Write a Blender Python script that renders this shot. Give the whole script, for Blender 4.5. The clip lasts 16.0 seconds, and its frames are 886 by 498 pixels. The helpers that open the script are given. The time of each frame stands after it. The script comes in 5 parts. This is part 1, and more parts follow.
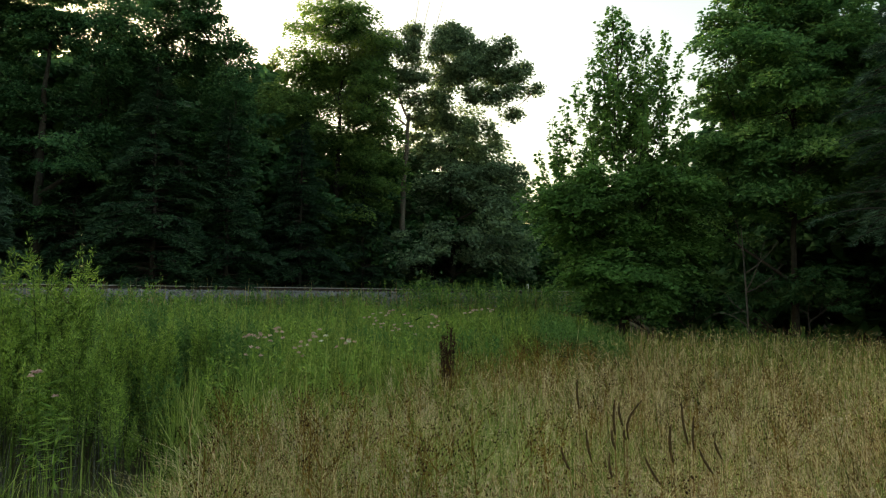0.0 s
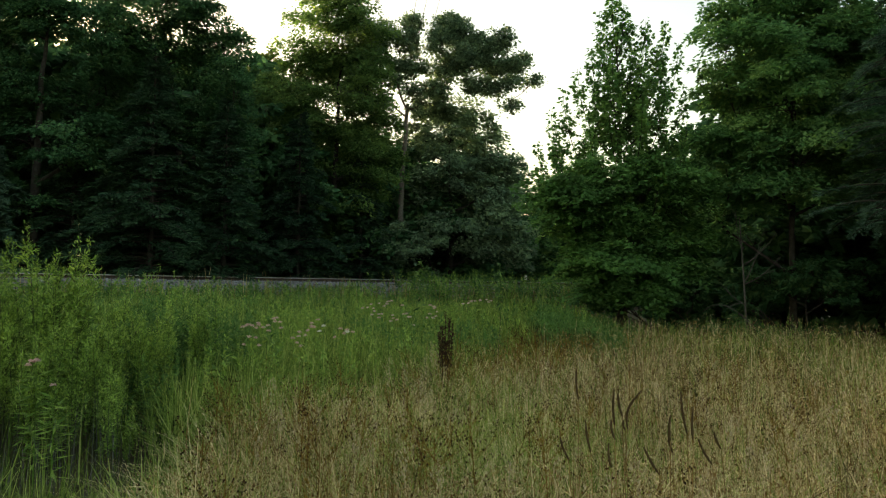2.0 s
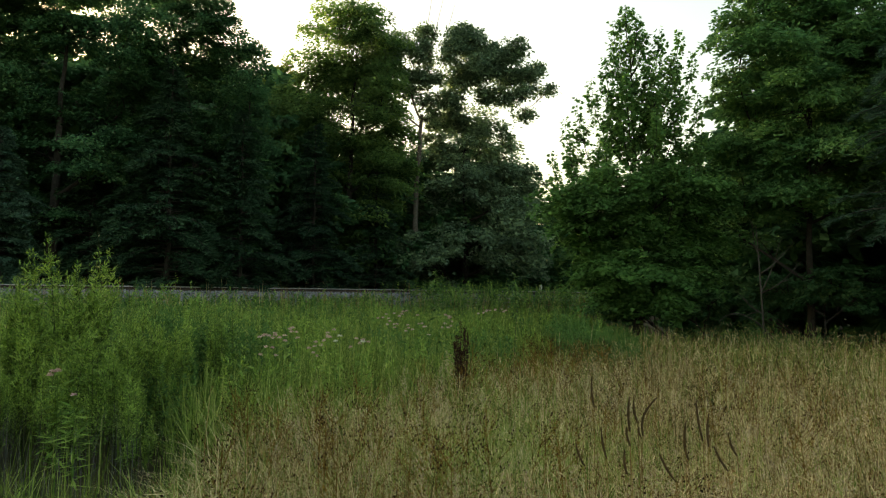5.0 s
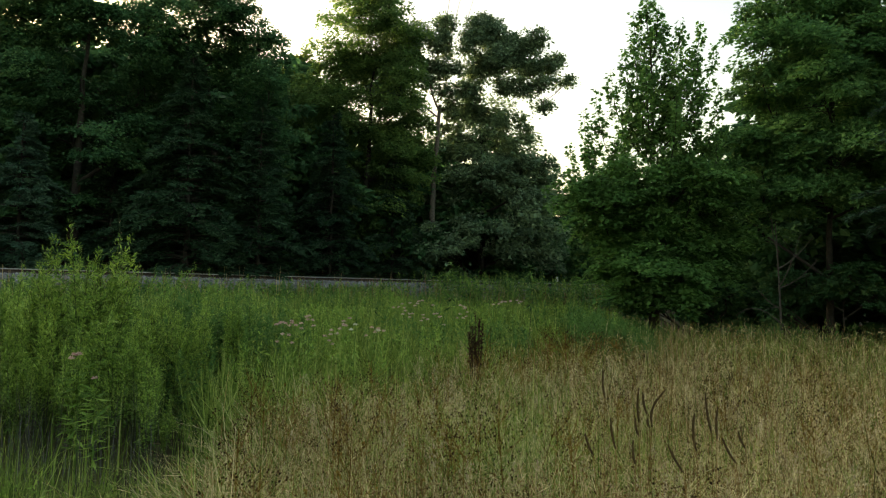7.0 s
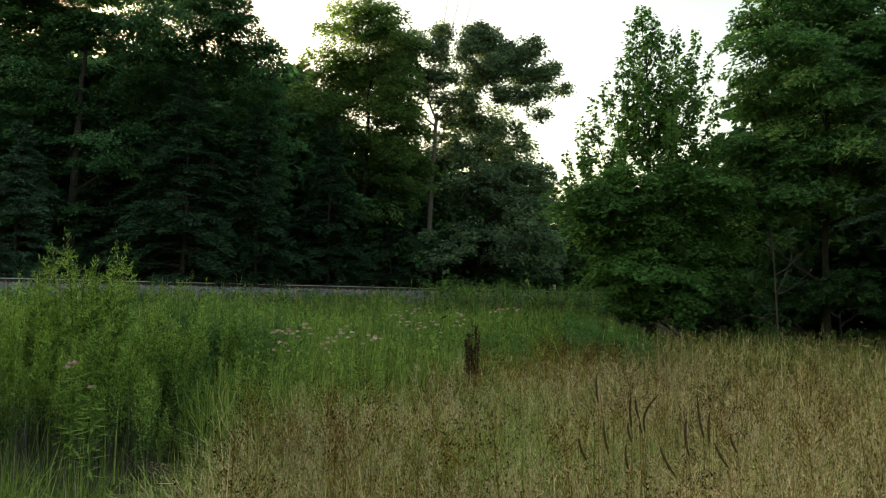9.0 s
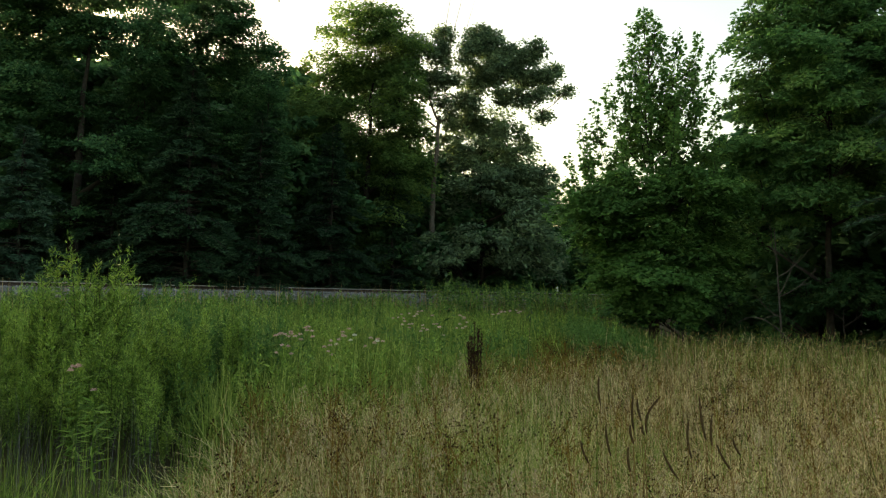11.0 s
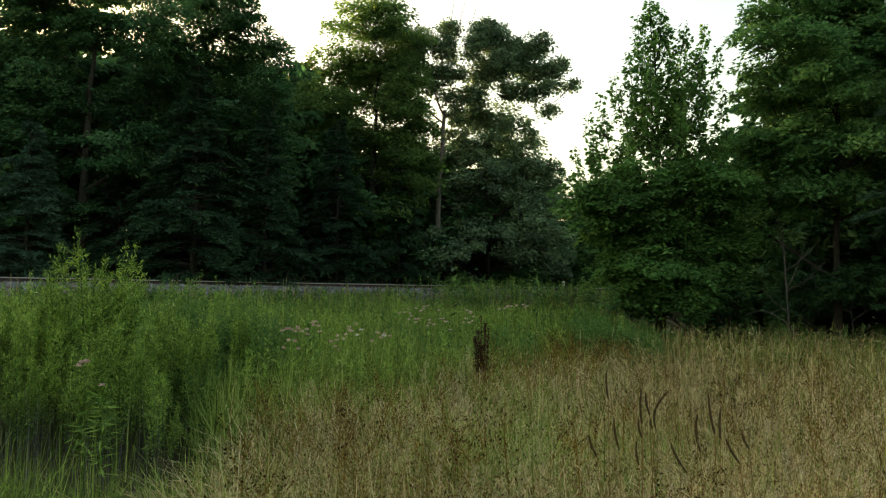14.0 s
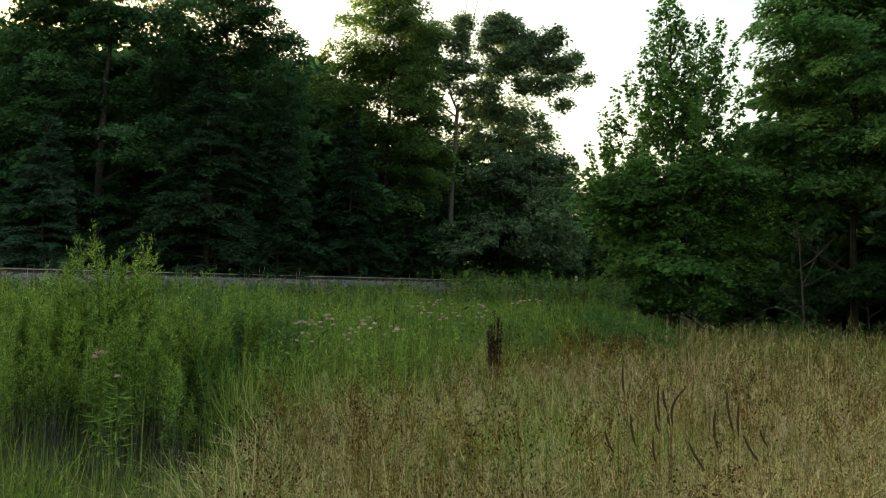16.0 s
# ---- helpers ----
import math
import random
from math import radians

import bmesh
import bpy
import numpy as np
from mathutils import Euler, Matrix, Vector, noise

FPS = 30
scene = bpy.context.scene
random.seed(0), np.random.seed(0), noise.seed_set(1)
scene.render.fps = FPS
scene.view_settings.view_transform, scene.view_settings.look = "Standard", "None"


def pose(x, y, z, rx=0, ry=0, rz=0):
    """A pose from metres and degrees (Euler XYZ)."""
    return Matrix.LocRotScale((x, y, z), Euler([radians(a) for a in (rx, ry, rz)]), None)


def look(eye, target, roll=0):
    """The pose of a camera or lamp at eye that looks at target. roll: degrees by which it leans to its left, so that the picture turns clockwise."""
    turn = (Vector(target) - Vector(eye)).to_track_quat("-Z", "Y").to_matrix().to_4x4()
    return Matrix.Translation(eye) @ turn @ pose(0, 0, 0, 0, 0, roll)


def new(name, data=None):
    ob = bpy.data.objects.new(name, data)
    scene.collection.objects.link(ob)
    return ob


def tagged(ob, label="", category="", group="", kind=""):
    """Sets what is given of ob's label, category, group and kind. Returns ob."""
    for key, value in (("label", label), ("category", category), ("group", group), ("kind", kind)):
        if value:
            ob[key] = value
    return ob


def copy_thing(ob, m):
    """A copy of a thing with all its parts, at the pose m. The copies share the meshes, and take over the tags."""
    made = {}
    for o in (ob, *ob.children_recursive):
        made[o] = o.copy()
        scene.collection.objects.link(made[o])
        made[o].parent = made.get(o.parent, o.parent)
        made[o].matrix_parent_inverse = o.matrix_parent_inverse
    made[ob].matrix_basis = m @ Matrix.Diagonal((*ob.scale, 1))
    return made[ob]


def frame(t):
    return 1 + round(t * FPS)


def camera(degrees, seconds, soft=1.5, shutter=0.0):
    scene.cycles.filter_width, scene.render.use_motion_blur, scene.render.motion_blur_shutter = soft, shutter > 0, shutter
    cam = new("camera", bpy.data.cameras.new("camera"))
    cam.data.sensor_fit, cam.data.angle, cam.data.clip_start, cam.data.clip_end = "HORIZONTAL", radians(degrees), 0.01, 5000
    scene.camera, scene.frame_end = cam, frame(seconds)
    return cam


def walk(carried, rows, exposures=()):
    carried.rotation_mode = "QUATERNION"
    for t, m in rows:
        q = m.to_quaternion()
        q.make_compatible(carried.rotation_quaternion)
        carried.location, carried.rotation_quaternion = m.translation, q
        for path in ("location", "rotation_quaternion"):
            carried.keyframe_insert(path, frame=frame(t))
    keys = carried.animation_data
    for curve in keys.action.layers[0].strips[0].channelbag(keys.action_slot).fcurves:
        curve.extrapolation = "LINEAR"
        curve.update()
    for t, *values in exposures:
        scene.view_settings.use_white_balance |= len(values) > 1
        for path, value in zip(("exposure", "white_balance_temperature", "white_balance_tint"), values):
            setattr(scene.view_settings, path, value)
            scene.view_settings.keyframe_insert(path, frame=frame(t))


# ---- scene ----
cam = camera(61.6, 16.0, soft=1.2)
PATH = [
    (0, (0.028, 0.146, 1.687), (0.024, 2.142, 1.82), 0.2),
    (0.5, (0.025, 0.147, 1.687), (0.025, 2.143, 1.818), 0.4),
    (1, (0.025, 0.151, 1.684), (0.034, 2.147, 1.806), 0.5),
    (1.5, (0.028, 0.157, 1.684), (0.046, 2.153, 1.798), 0.6),
    (2, (0.024, 0.158, 1.682), (0.025, 2.155, 1.791), 0.4),
    (2.5, (0.025, 0.162, 1.684), (0.034, 2.158, 1.806), 0.4),
    (3, (0.02, 0.158, 1.687), (0.017, 2.153, 1.821), 0.4),
    (3.5, (0.017, 0.161, 1.685), (0.003, 2.157, 1.815), 0.3),
    (4, (0.015, 0.154, 1.682), (-0.004, 2.149, 1.818), 0.2),
    (6.5, (0.031, 0.093, 1.674), (-0.046, 2.087, 1.805), 0.7),
    (7, (0.03, 0.091, 1.675), (-0.053, 2.087, 1.785), 1.0),
    (7.5, (0.034, 0.085, 1.676), (-0.056, 2.079, 1.795), 0.9),
    (8, (0.039, 0.084, 1.674), (-0.046, 2.078, 1.807), 1.0),
    (8.5, (0.041, 0.074, 1.671), (-0.039, 2.069, 1.798), 1.0),
    (9, (0.044, 0.075, 1.67), (-0.033, 2.07, 1.802), 0.8),
    (11.5, (0.049, 0.072, 1.67), (-0.038, 2.066, 1.81), 0.6),
    (12, (0.053, 0.063, 1.67), (-0.033, 2.056, 1.812), 0.4),
    (12.5, (0.051, 0.064, 1.669), (-0.035, 2.057, 1.803), 0.6),
    (13, (0.048, 0.069, 1.666), (-0.041, 2.063, 1.796), 0.7),
    (13.5, (0.044, 0.074, 1.666), (-0.057, 2.068, 1.793), 0.6),
    (14, (0.044, 0.08, 1.668), (-0.056, 2.073, 1.792), 0.5),
    (14.5, (0.038, 0.085, 1.665), (-0.065, 2.078, 1.792), 0.8),
    (15, (0.036, 0.087, 1.664), (-0.074, 2.081, 1.782), 1.2),
    (15.5, (0.032, 0.089, 1.664), (-0.089, 2.083, 1.771), 1.1),
    (16, (0.03, 0.088, 1.667), (-0.103, 2.081, 1.775), 0.9),
]
walk(cam, [(t, look(eye, target, roll)) for t, eye, target, roll in PATH], [(0.0, 2.2, 9000, 6), (16.0, 2.2, 9000, 6)])
# end of path

# ---- light ----
SUN_AZIMUTH, SUN_HEIGHT = -52.0, 8.0
world = bpy.data.worlds.new("sky")
scene.world = world
world.use_nodes = True
wn = world.node_tree
sky = wn.nodes.new("ShaderNodeTexSky")
sky.sky_type, sky.sun_disc = "NISHITA", False
sky.sun_elevation, sky.sun_rotation = radians(SUN_HEIGHT), radians(SUN_AZIMUTH)
sky.air_density, sky.dust_density, sky.ozone_density = 1.0, 4.0, 1.0
wn.nodes["Background"].inputs["Strength"].default_value = 0.15
wn.links.new(sky.outputs[0], wn.nodes["Background"].inputs["Color"])
sun = new("sun", bpy.data.lights.new("sun", "SUN"))
sun.data.energy, sun.data.angle, sun.data.color = 1.7, radians(6), (1.0, 0.86, 0.62)
a, e = radians(SUN_AZIMUTH), radians(SUN_HEIGHT)
sun.matrix_world = look((0, 0, 60), Vector((0, 0, 60)) - Vector((math.sin(a) * math.cos(e), math.cos(a) * math.cos(e), math.sin(e))))


# ---- materials ----
def mat_base(name):
    m = bpy.data.materials.new(name)
    m.use_nodes = True
    nt = m.node_tree
    return m, nt, nt.nodes["Principled BSDF"]


def ramp(nt, fac, stops):
    r = nt.nodes.new("ShaderNodeValToRGB")
    els = r.color_ramp.elements
    while len(els) < len(stops):
        els.new(0.5)
    for el, (p, c) in zip(els, stops):
        el.position, el.color = p, (*c, 1)
    nt.links.new(fac, r.inputs[0])
    return r.outputs[0]


def noise_tex(nt, scale, detail=3.0, rough=0.6):
    tc = nt.nodes.new("ShaderNodeNewGeometry")
    n = nt.nodes.new("ShaderNodeTexNoise")
    n.inputs["Scale"].default_value, n.inputs["Detail"].default_value = scale, detail
    n.inputs["Roughness"].default_value = rough
    nt.links.new(tc.outputs["Position"], n.inputs["Vector"])
    return n.outputs[0]


def leafy(name, dark, mid, light, through_light=0.35, rough=0.6, patch=0.6, gloss=0.11):
    """Plant tissue: a per-piece tint and broad patches, gloss on top and light shining through."""
    m, nt, b = mat_base(name)
    at = nt.nodes.new("ShaderNodeAttribute")
    at.attribute_name = "tint"
    mix = nt.nodes.new("ShaderNodeMath")
    mix.operation = "MULTIPLY_ADD"
    mix.inputs[1].default_value = patch
    nt.links.new(noise_tex(nt, 0.9), mix.inputs[0])
    sub = nt.nodes.new("ShaderNodeMath")
    sub.operation = "SUBTRACT"
    sub.inputs[1].default_value = patch * 0.5
    nt.links.new(at.outputs["Fac"], sub.inputs[0])
    info = nt.nodes.new("ShaderNodeObjectInfo")
    own = nt.nodes.new("ShaderNodeMath")
    own.operation = "MULTIPLY_ADD"
    own.inputs[1].default_value = 0.26
    nt.links.new(info.outputs["Random"], own.inputs[0])
    nt.links.new(sub.outputs[0], own.inputs[2])
    less = nt.nodes.new("ShaderNodeMath")
    less.operation = "SUBTRACT"
    less.inputs[1].default_value = 0.13
    nt.links.new(own.outputs[0], less.inputs[0])
    nt.links.new(less.outputs[0], mix.inputs[2])
    col = ramp(nt, mix.outputs[0], [(0.0, dark), (0.5, mid), (1.0, light)])
    nt.links.new(col, b.inputs["Base Color"])
    b.inputs["Roughness"].default_value = rough
    b.inputs["Specular IOR Level"].default_value = gloss
    tr = nt.nodes.new("ShaderNodeBsdfTranslucent")
    nt.links.new(col, tr.inputs["Color"])
    ms = nt.nodes.new("ShaderNodeMixShader")
    ms.inputs[0].default_value = through_light
    nt.links.new(b.outputs[0], ms.inputs[1])
    nt.links.new(tr.outputs[0], ms.inputs[2])
    nt.links.new(ms.outputs[0], nt.nodes["Material Output"].inputs[0])
    return m


def rough_solid(name, stops, scale, rough=0.85, bump=0.4, metal=0.0):
    m, nt, b = mat_base(name)
    n = noise_tex(nt, scale, 6.0, 0.65)
    nt.links.new(ramp(nt, n, stops), b.inputs["Base Color"])
    b.inputs["Roughness"].default_value, b.inputs["Metallic"].default_value = rough, metal
    b.inputs["Specular IOR Level"].default_value = 0.5 if metal else 0.12
    bp = nt.nodes.new("ShaderNodeBump")
    bp.inputs["Strength"].default_value, bp.inputs["Distance"].default_value = bump, 0.05
    nt.links.new(noise_tex(nt, scale * 3, 5.0), bp.inputs["Height"])
    nt.links.new(bp.outputs[0], b.inputs["Normal"])
    return m


M_SOIL = rough_solid("soil", [(0.3, (0.03, 0.028, 0.014)), (0.55, (0.06, 0.055, 0.022)), (0.8, (0.09, 0.08, 0.04))], 1.7)
M_BARK = rough_solid("bark", [(0.3, (0.022, 0.020, 0.017)), (0.6, (0.05, 0.044, 0.037)), (0.85, (0.10, 0.088, 0.075))], 9.0)
M_PALEBARK = rough_solid("pale_bark", [(0.3, (0.075, 0.062, 0.052)), (0.7, (0.17, 0.145, 0.12))], 12.0)
M_STONE = rough_solid("ballast_stone", [(0.3, (0.07, 0.07, 0.068)), (0.55, (0.20, 0.20, 0.20)), (0.75, (0.48, 0.48, 0.475))], 6.0)
# worn rail head, its sky glint put into a pale base colour
M_RAIL = rough_solid("rail_head_glint", [(0.3, (0.24, 0.22, 0.21)), (0.7, (0.42, 0.40, 0.38))], 10.0, 0.5, 0.1, 0.35)
# rust, darkened further for the rail's shadow side
M_RAILWEB = rough_solid("rusty_shaded_web", [(0.3, (0.03, 0.022, 0.018)), (0.7, (0.075, 0.052, 0.042))], 10.0, 0.75, 0.2)
M_TIE = rough_solid("tie_wood", [(0.3, (0.035, 0.028, 0.024)), (0.7, (0.09, 0.075, 0.062))], 7.0)
M_POST = rough_solid("white_paint", [(0.3, (0.62, 0.62, 0.6)), (0.7, (0.8, 0.8, 0.78))], 8.0, 0.6)
M_LEAF = leafy("broad_leaf", (0.026, 0.078, 0.030), (0.056, 0.160, 0.068), (0.125, 0.25, 0.088), 0.45)
M_LEAFGREY = leafy("greygreen_leaf", (0.075, 0.135, 0.078), (0.17, 0.265, 0.15), (0.26, 0.37, 0.18), 0.4)
# low sun on the deep-wood tree is put into this yellower leaf colour
M_LEAFSUN = leafy("sunlit_leaf", (0.05, 0.09, 0.022), (0.095, 0.16, 0.035), (0.17, 0.24, 0.05), 0.4)
# leaf green lightened and yellowed so the whole crown looks lit
M_LEAFLIT = leafy("lit_leaf", (0.045, 0.095, 0.025), (0.105, 0.210, 0.066), (0.20, 0.32, 0.09), 0.58)
M_MAPLE = leafy("maple_leaf", (0.055, 0.125, 0.034), (0.105, 0.258, 0.075), (0.19, 0.36, 0.10), 0.52)
M_ASH = leafy("pinnate_leaf", (0.040, 0.105, 0.034), (0.098, 0.25, 0.088), (0.22, 0.40, 0.13), 0.48)
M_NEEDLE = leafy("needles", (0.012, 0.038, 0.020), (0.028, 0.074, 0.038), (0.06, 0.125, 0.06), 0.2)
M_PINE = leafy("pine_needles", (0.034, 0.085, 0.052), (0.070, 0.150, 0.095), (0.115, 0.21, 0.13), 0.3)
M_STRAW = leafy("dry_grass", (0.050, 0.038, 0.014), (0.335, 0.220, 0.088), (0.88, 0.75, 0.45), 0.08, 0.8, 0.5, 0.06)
M_RUST = leafy("rust_brown_seeds", (0.085, 0.053, 0.010), (0.205, 0.128, 0.026), (0.33, 0.215, 0.05), 0.05, 0.85, 0.3)
M_SEED = leafy("seed_heads", (0.045, 0.024, 0.008), (0.195, 0.118, 0.040), (0.68, 0.60, 0.42), 0.06, 0.8, 0.3, 0.05)
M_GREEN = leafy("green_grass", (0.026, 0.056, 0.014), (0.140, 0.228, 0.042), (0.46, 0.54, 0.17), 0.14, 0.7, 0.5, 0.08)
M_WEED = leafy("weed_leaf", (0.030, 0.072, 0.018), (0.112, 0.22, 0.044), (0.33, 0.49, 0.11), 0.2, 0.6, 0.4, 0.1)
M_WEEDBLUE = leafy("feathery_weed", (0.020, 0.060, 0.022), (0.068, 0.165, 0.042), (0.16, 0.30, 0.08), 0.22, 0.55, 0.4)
M_STEM = leafy("weed_stem", (0.03, 0.038, 0.018), (0.06, 0.075, 0.032), (0.10, 0.12, 0.05), 0.1, 0.7, 0.4, 0.1)
M_DOCK = leafy("dead_dock", (0.018, 0.010, 0.007), (0.042, 0.021, 0.013), (0.085, 0.045, 0.026), 0.05, 0.85, 0.3)
M_DARKSEED = leafy("dark_seed_cups", (0.012, 0.007, 0.004), (0.032, 0.018, 0.009), (0.075, 0.042, 0.018), 0.02, 0.85, 0.3, 0.05)
M_GREYSTEM = leafy("grey_dead_stems", (0.025, 0.026, 0.024), (0.075, 0.075, 0.076), (0.20, 0.195, 0.20), 0.05, 0.85, 0.3, 0.05)
M_SPIKE = rough_solid("brown_spike", [(0.3, (0.040, 0.026, 0.012)), (0.7, (0.105, 0.07, 0.034))], 60.0)
M_PINK = leafy("pink_petals", (0.44, 0.25, 0.25), (0.60, 0.41, 0.39), (0.74, 0.60, 0.56), 0.3, 0.6, 0.2)
M_WHITE = leafy("white_petals", (0.55, 0.55, 0.48), (0.68, 0.68, 0.62), (0.78, 0.78, 0.72), 0.3, 0.6, 0.2)
M_DEADWOOD = rough_solid("dead_wood", [(0.3, (0.055, 0.052, 0.045)), (0.7, (0.13, 0.12, 0.105))], 14.0)


# ---- mesh building ----
class Geo:
    """Gathers vertices, faces and a tint per vertex for one mesh."""

    def __init__(self):
        self.v, self.f, self.t, self.n = [], [], [], 0

    def add(self, v, f, tint=0.5):
        v, f = np.asarray(v, float).reshape(-1, 3), np.asarray(f, int)
        self.v.append(v)
        self.f.append(f + self.n)
        self.t.append(np.broadcast_to(np.asarray(tint, float), (len(v),)))
        self.n += len(v)
        return self

    def mesh(self, name, mat, smooth=False):
        me = bpy.data.meshes.new(name)
        v = np.concatenate(self.v).astype(np.float32)
        me.vertices.add(len(v))
        me.vertices.foreach_set("co", v.ravel())
        loops = np.concatenate([f.ravel() for f in self.f]).astype(np.int32)
        sizes = np.concatenate([np.full(len(f), f.shape[1]) for f in self.f]).astype(np.int32)
        me.loops.add(len(loops))
        me.loops.foreach_set("vertex_index", loops)
        me.polygons.add(len(sizes))
        me.polygons.foreach_set("loop_start", (np.cumsum(sizes) - sizes).astype(np.int32))
        me.polygons.foreach_set("loop_total", sizes)
        me.polygons.foreach_set("use_smooth", np.full(len(sizes), smooth))
        at = me.attributes.new("tint", "FLOAT", "POINT")
        at.data.foreach_set("value", np.concatenate(self.t).astype(np.float32))
        me.materials.append(mat)
        me.update(calc_edges=True)
        return me


def part(name, me, parent, label=""):
    ob = new(name, me)
    ob.parent = parent
    return tagged(ob, label)


def thing(name, at, label, category, group="", kind="", me=None):
    ob = new(name, me)
    ob.matrix_basis = at
    return tagged(ob, label, category, group, kind)


def tube(geo, pts, radii, sides=6, tint=0.5):
    pts, radii = np.asarray(pts, float), np.asarray(radii, float)
    d = np.gradient(pts, axis=0)
    d /= np.linalg.norm(d, axis=1)[:, None] + 1e-9
    ref = np.where(np.abs(d[:, 2:3]) > 0.9, np.array([[1.0, 0, 0]]), np.array([[0, 0, 1.0]]))
    u = np.cross(d, ref)
    u /= np.linalg.norm(u, axis=1)[:, None] + 1e-9
    for i in range(1, len(u)):
        w = u[i - 1] - d[i] * np.dot(u[i - 1], d[i])
        u[i] = w / (np.linalg.norm(w) + 1e-9)
    w = np.cross(d, u)
    ang = np.arange(sides) * 2 * np.pi / sides
    ring = u[:, None] * np.cos(ang)[None, :, None] + w[:, None] * np.sin(ang)[None, :, None]
    v = pts[:, None] + ring * radii[:, None, None]
    i, j = np.meshgrid(np.arange(len(pts) - 1), np.arange(sides), indexing="ij")
    k = (j + 1) % sides
    f = np.stack([i * sides + j, i * sides + k, (i + 1) * sides + k, (i + 1) * sides + j], -1).reshape(-1, 4)
    geo.add(v, f, tint)
    geo.add(v[-1], np.arange(sides)[None], tint)


def leaves(geo, rng, p, length, width, droop=0.35, spread=0.5, yaw=None, tint=None, roll=0.6):
    """One folded leaf blade of four corners at each place p."""
    n = len(p)
    yaw = rng.uniform(0, 2 * np.pi, n) if yaw is None else yaw
    pit = rng.normal(-droop, spread, n)
    d = np.stack([np.cos(yaw) * np.cos(pit), np.sin(yaw) * np.cos(pit), np.sin(pit)], -1)
    s = np.stack([-np.sin(yaw), np.cos(yaw), np.zeros(n)], -1)
    nn = np.cross(d, s)
    r = rng.normal(0, roll, n)[:, None]
    s, nn = s * np.cos(r) + nn * np.sin(r), nn * np.cos(r) - s * np.sin(r)
    k = rng.uniform(0.7, 1.3, n)[:, None]
    ln, wd = length * k, width * k
    v = np.stack([p, p + d * ln * 0.45 + s * wd * 0.5 - nn * wd * 0.18, p + d * ln, p + d * ln * 0.45 - s * wd * 0.5 - nn * wd * 0.18], 1)
    tint = rng.uniform(0, 1, n) if tint is None else tint
    geo.add(v.reshape(-1, 3), np.arange(4 * n).reshape(-1, 4), np.repeat(tint, 4))


def bezier(a, b, c, n=7):
    t = np.linspace(0, 1, n)[:, None]
    return (1 - t) ** 2 * np.asarray(a) + 2 * t * (1 - t) * np.asarray(b) + t ** 2 * np.asarray(c)


# ---- ground ----
TRACK_A, TRACK_B = np.array([-13.5, 28.0]), np.array([5.7, 45.0])
TRACK_DIR = (TRACK_B - TRACK_A) / np.linalg.norm(TRACK_B - TRACK_A)
TRACK_SIDE = np.array([TRACK_DIR[1], -TRACK_DIR[0]])
BALLAST_TOP = 1.93


def track_offset(x, y):
    """Metres from the track's middle line, positive towards the meadow."""
    return (x - TRACK_A[0]) * TRACK_SIDE[0] + (y - TRACK_A[1]) * TRACK_SIDE[1]


def ground_z(x, y):
    s = track_offset(x, y)
    z = np.interp(s, [-60, -12, -4.0, -3.0, 0, 3.0, 5.0, 9.0, 14, 20, 26, 60], [1.2, 1.0, 1.05, 1.2, 1.3, 1.2, 0.95, 0.62, 0.36, 0.16, 0.0, 0.0])
    return z + 0.05 * np.sin(x * 0.9 + 1.3) * np.cos(y * 0.7) + 0.03 * np.sin(x * 2.3 + y * 1.7)


def build_ground():
    ax = np.concatenate([-np.geomspace(900, 42, 16), np.linspace(-40, 40, 121), np.geomspace(42, 900, 16)])
    ay = np.concatenate([-np.geomspace(900, 32, 16), np.linspace(-30, 70, 151), np.geomspace(72, 900, 16)])
    x, y = np.meshgrid(ax, ay, indexing="ij")
    v = np.stack([x, y, ground_z(x, y)], -1).reshape(-1, 3)
    i, j = np.meshgrid(np.arange(len(ax) - 1), np.arange(len(ay) - 1), indexing="ij")
    k = i * len(ay) + j
    f = np.stack([k, k + len(ay), k + len(ay) + 1, k + 1], -1).reshape(-1, 4)
    thing("ground", Matrix(), "dark bare soil under the meadow and the woods", "ground", kind="structure", me=Geo().add(v, f).mesh("ground", M_SOIL, True))


# ---- railway ----
def along(t, s, z):
    p = TRACK_A + TRACK_DIR * t + TRACK_SIDE * s
    return (p[0], p[1], z)


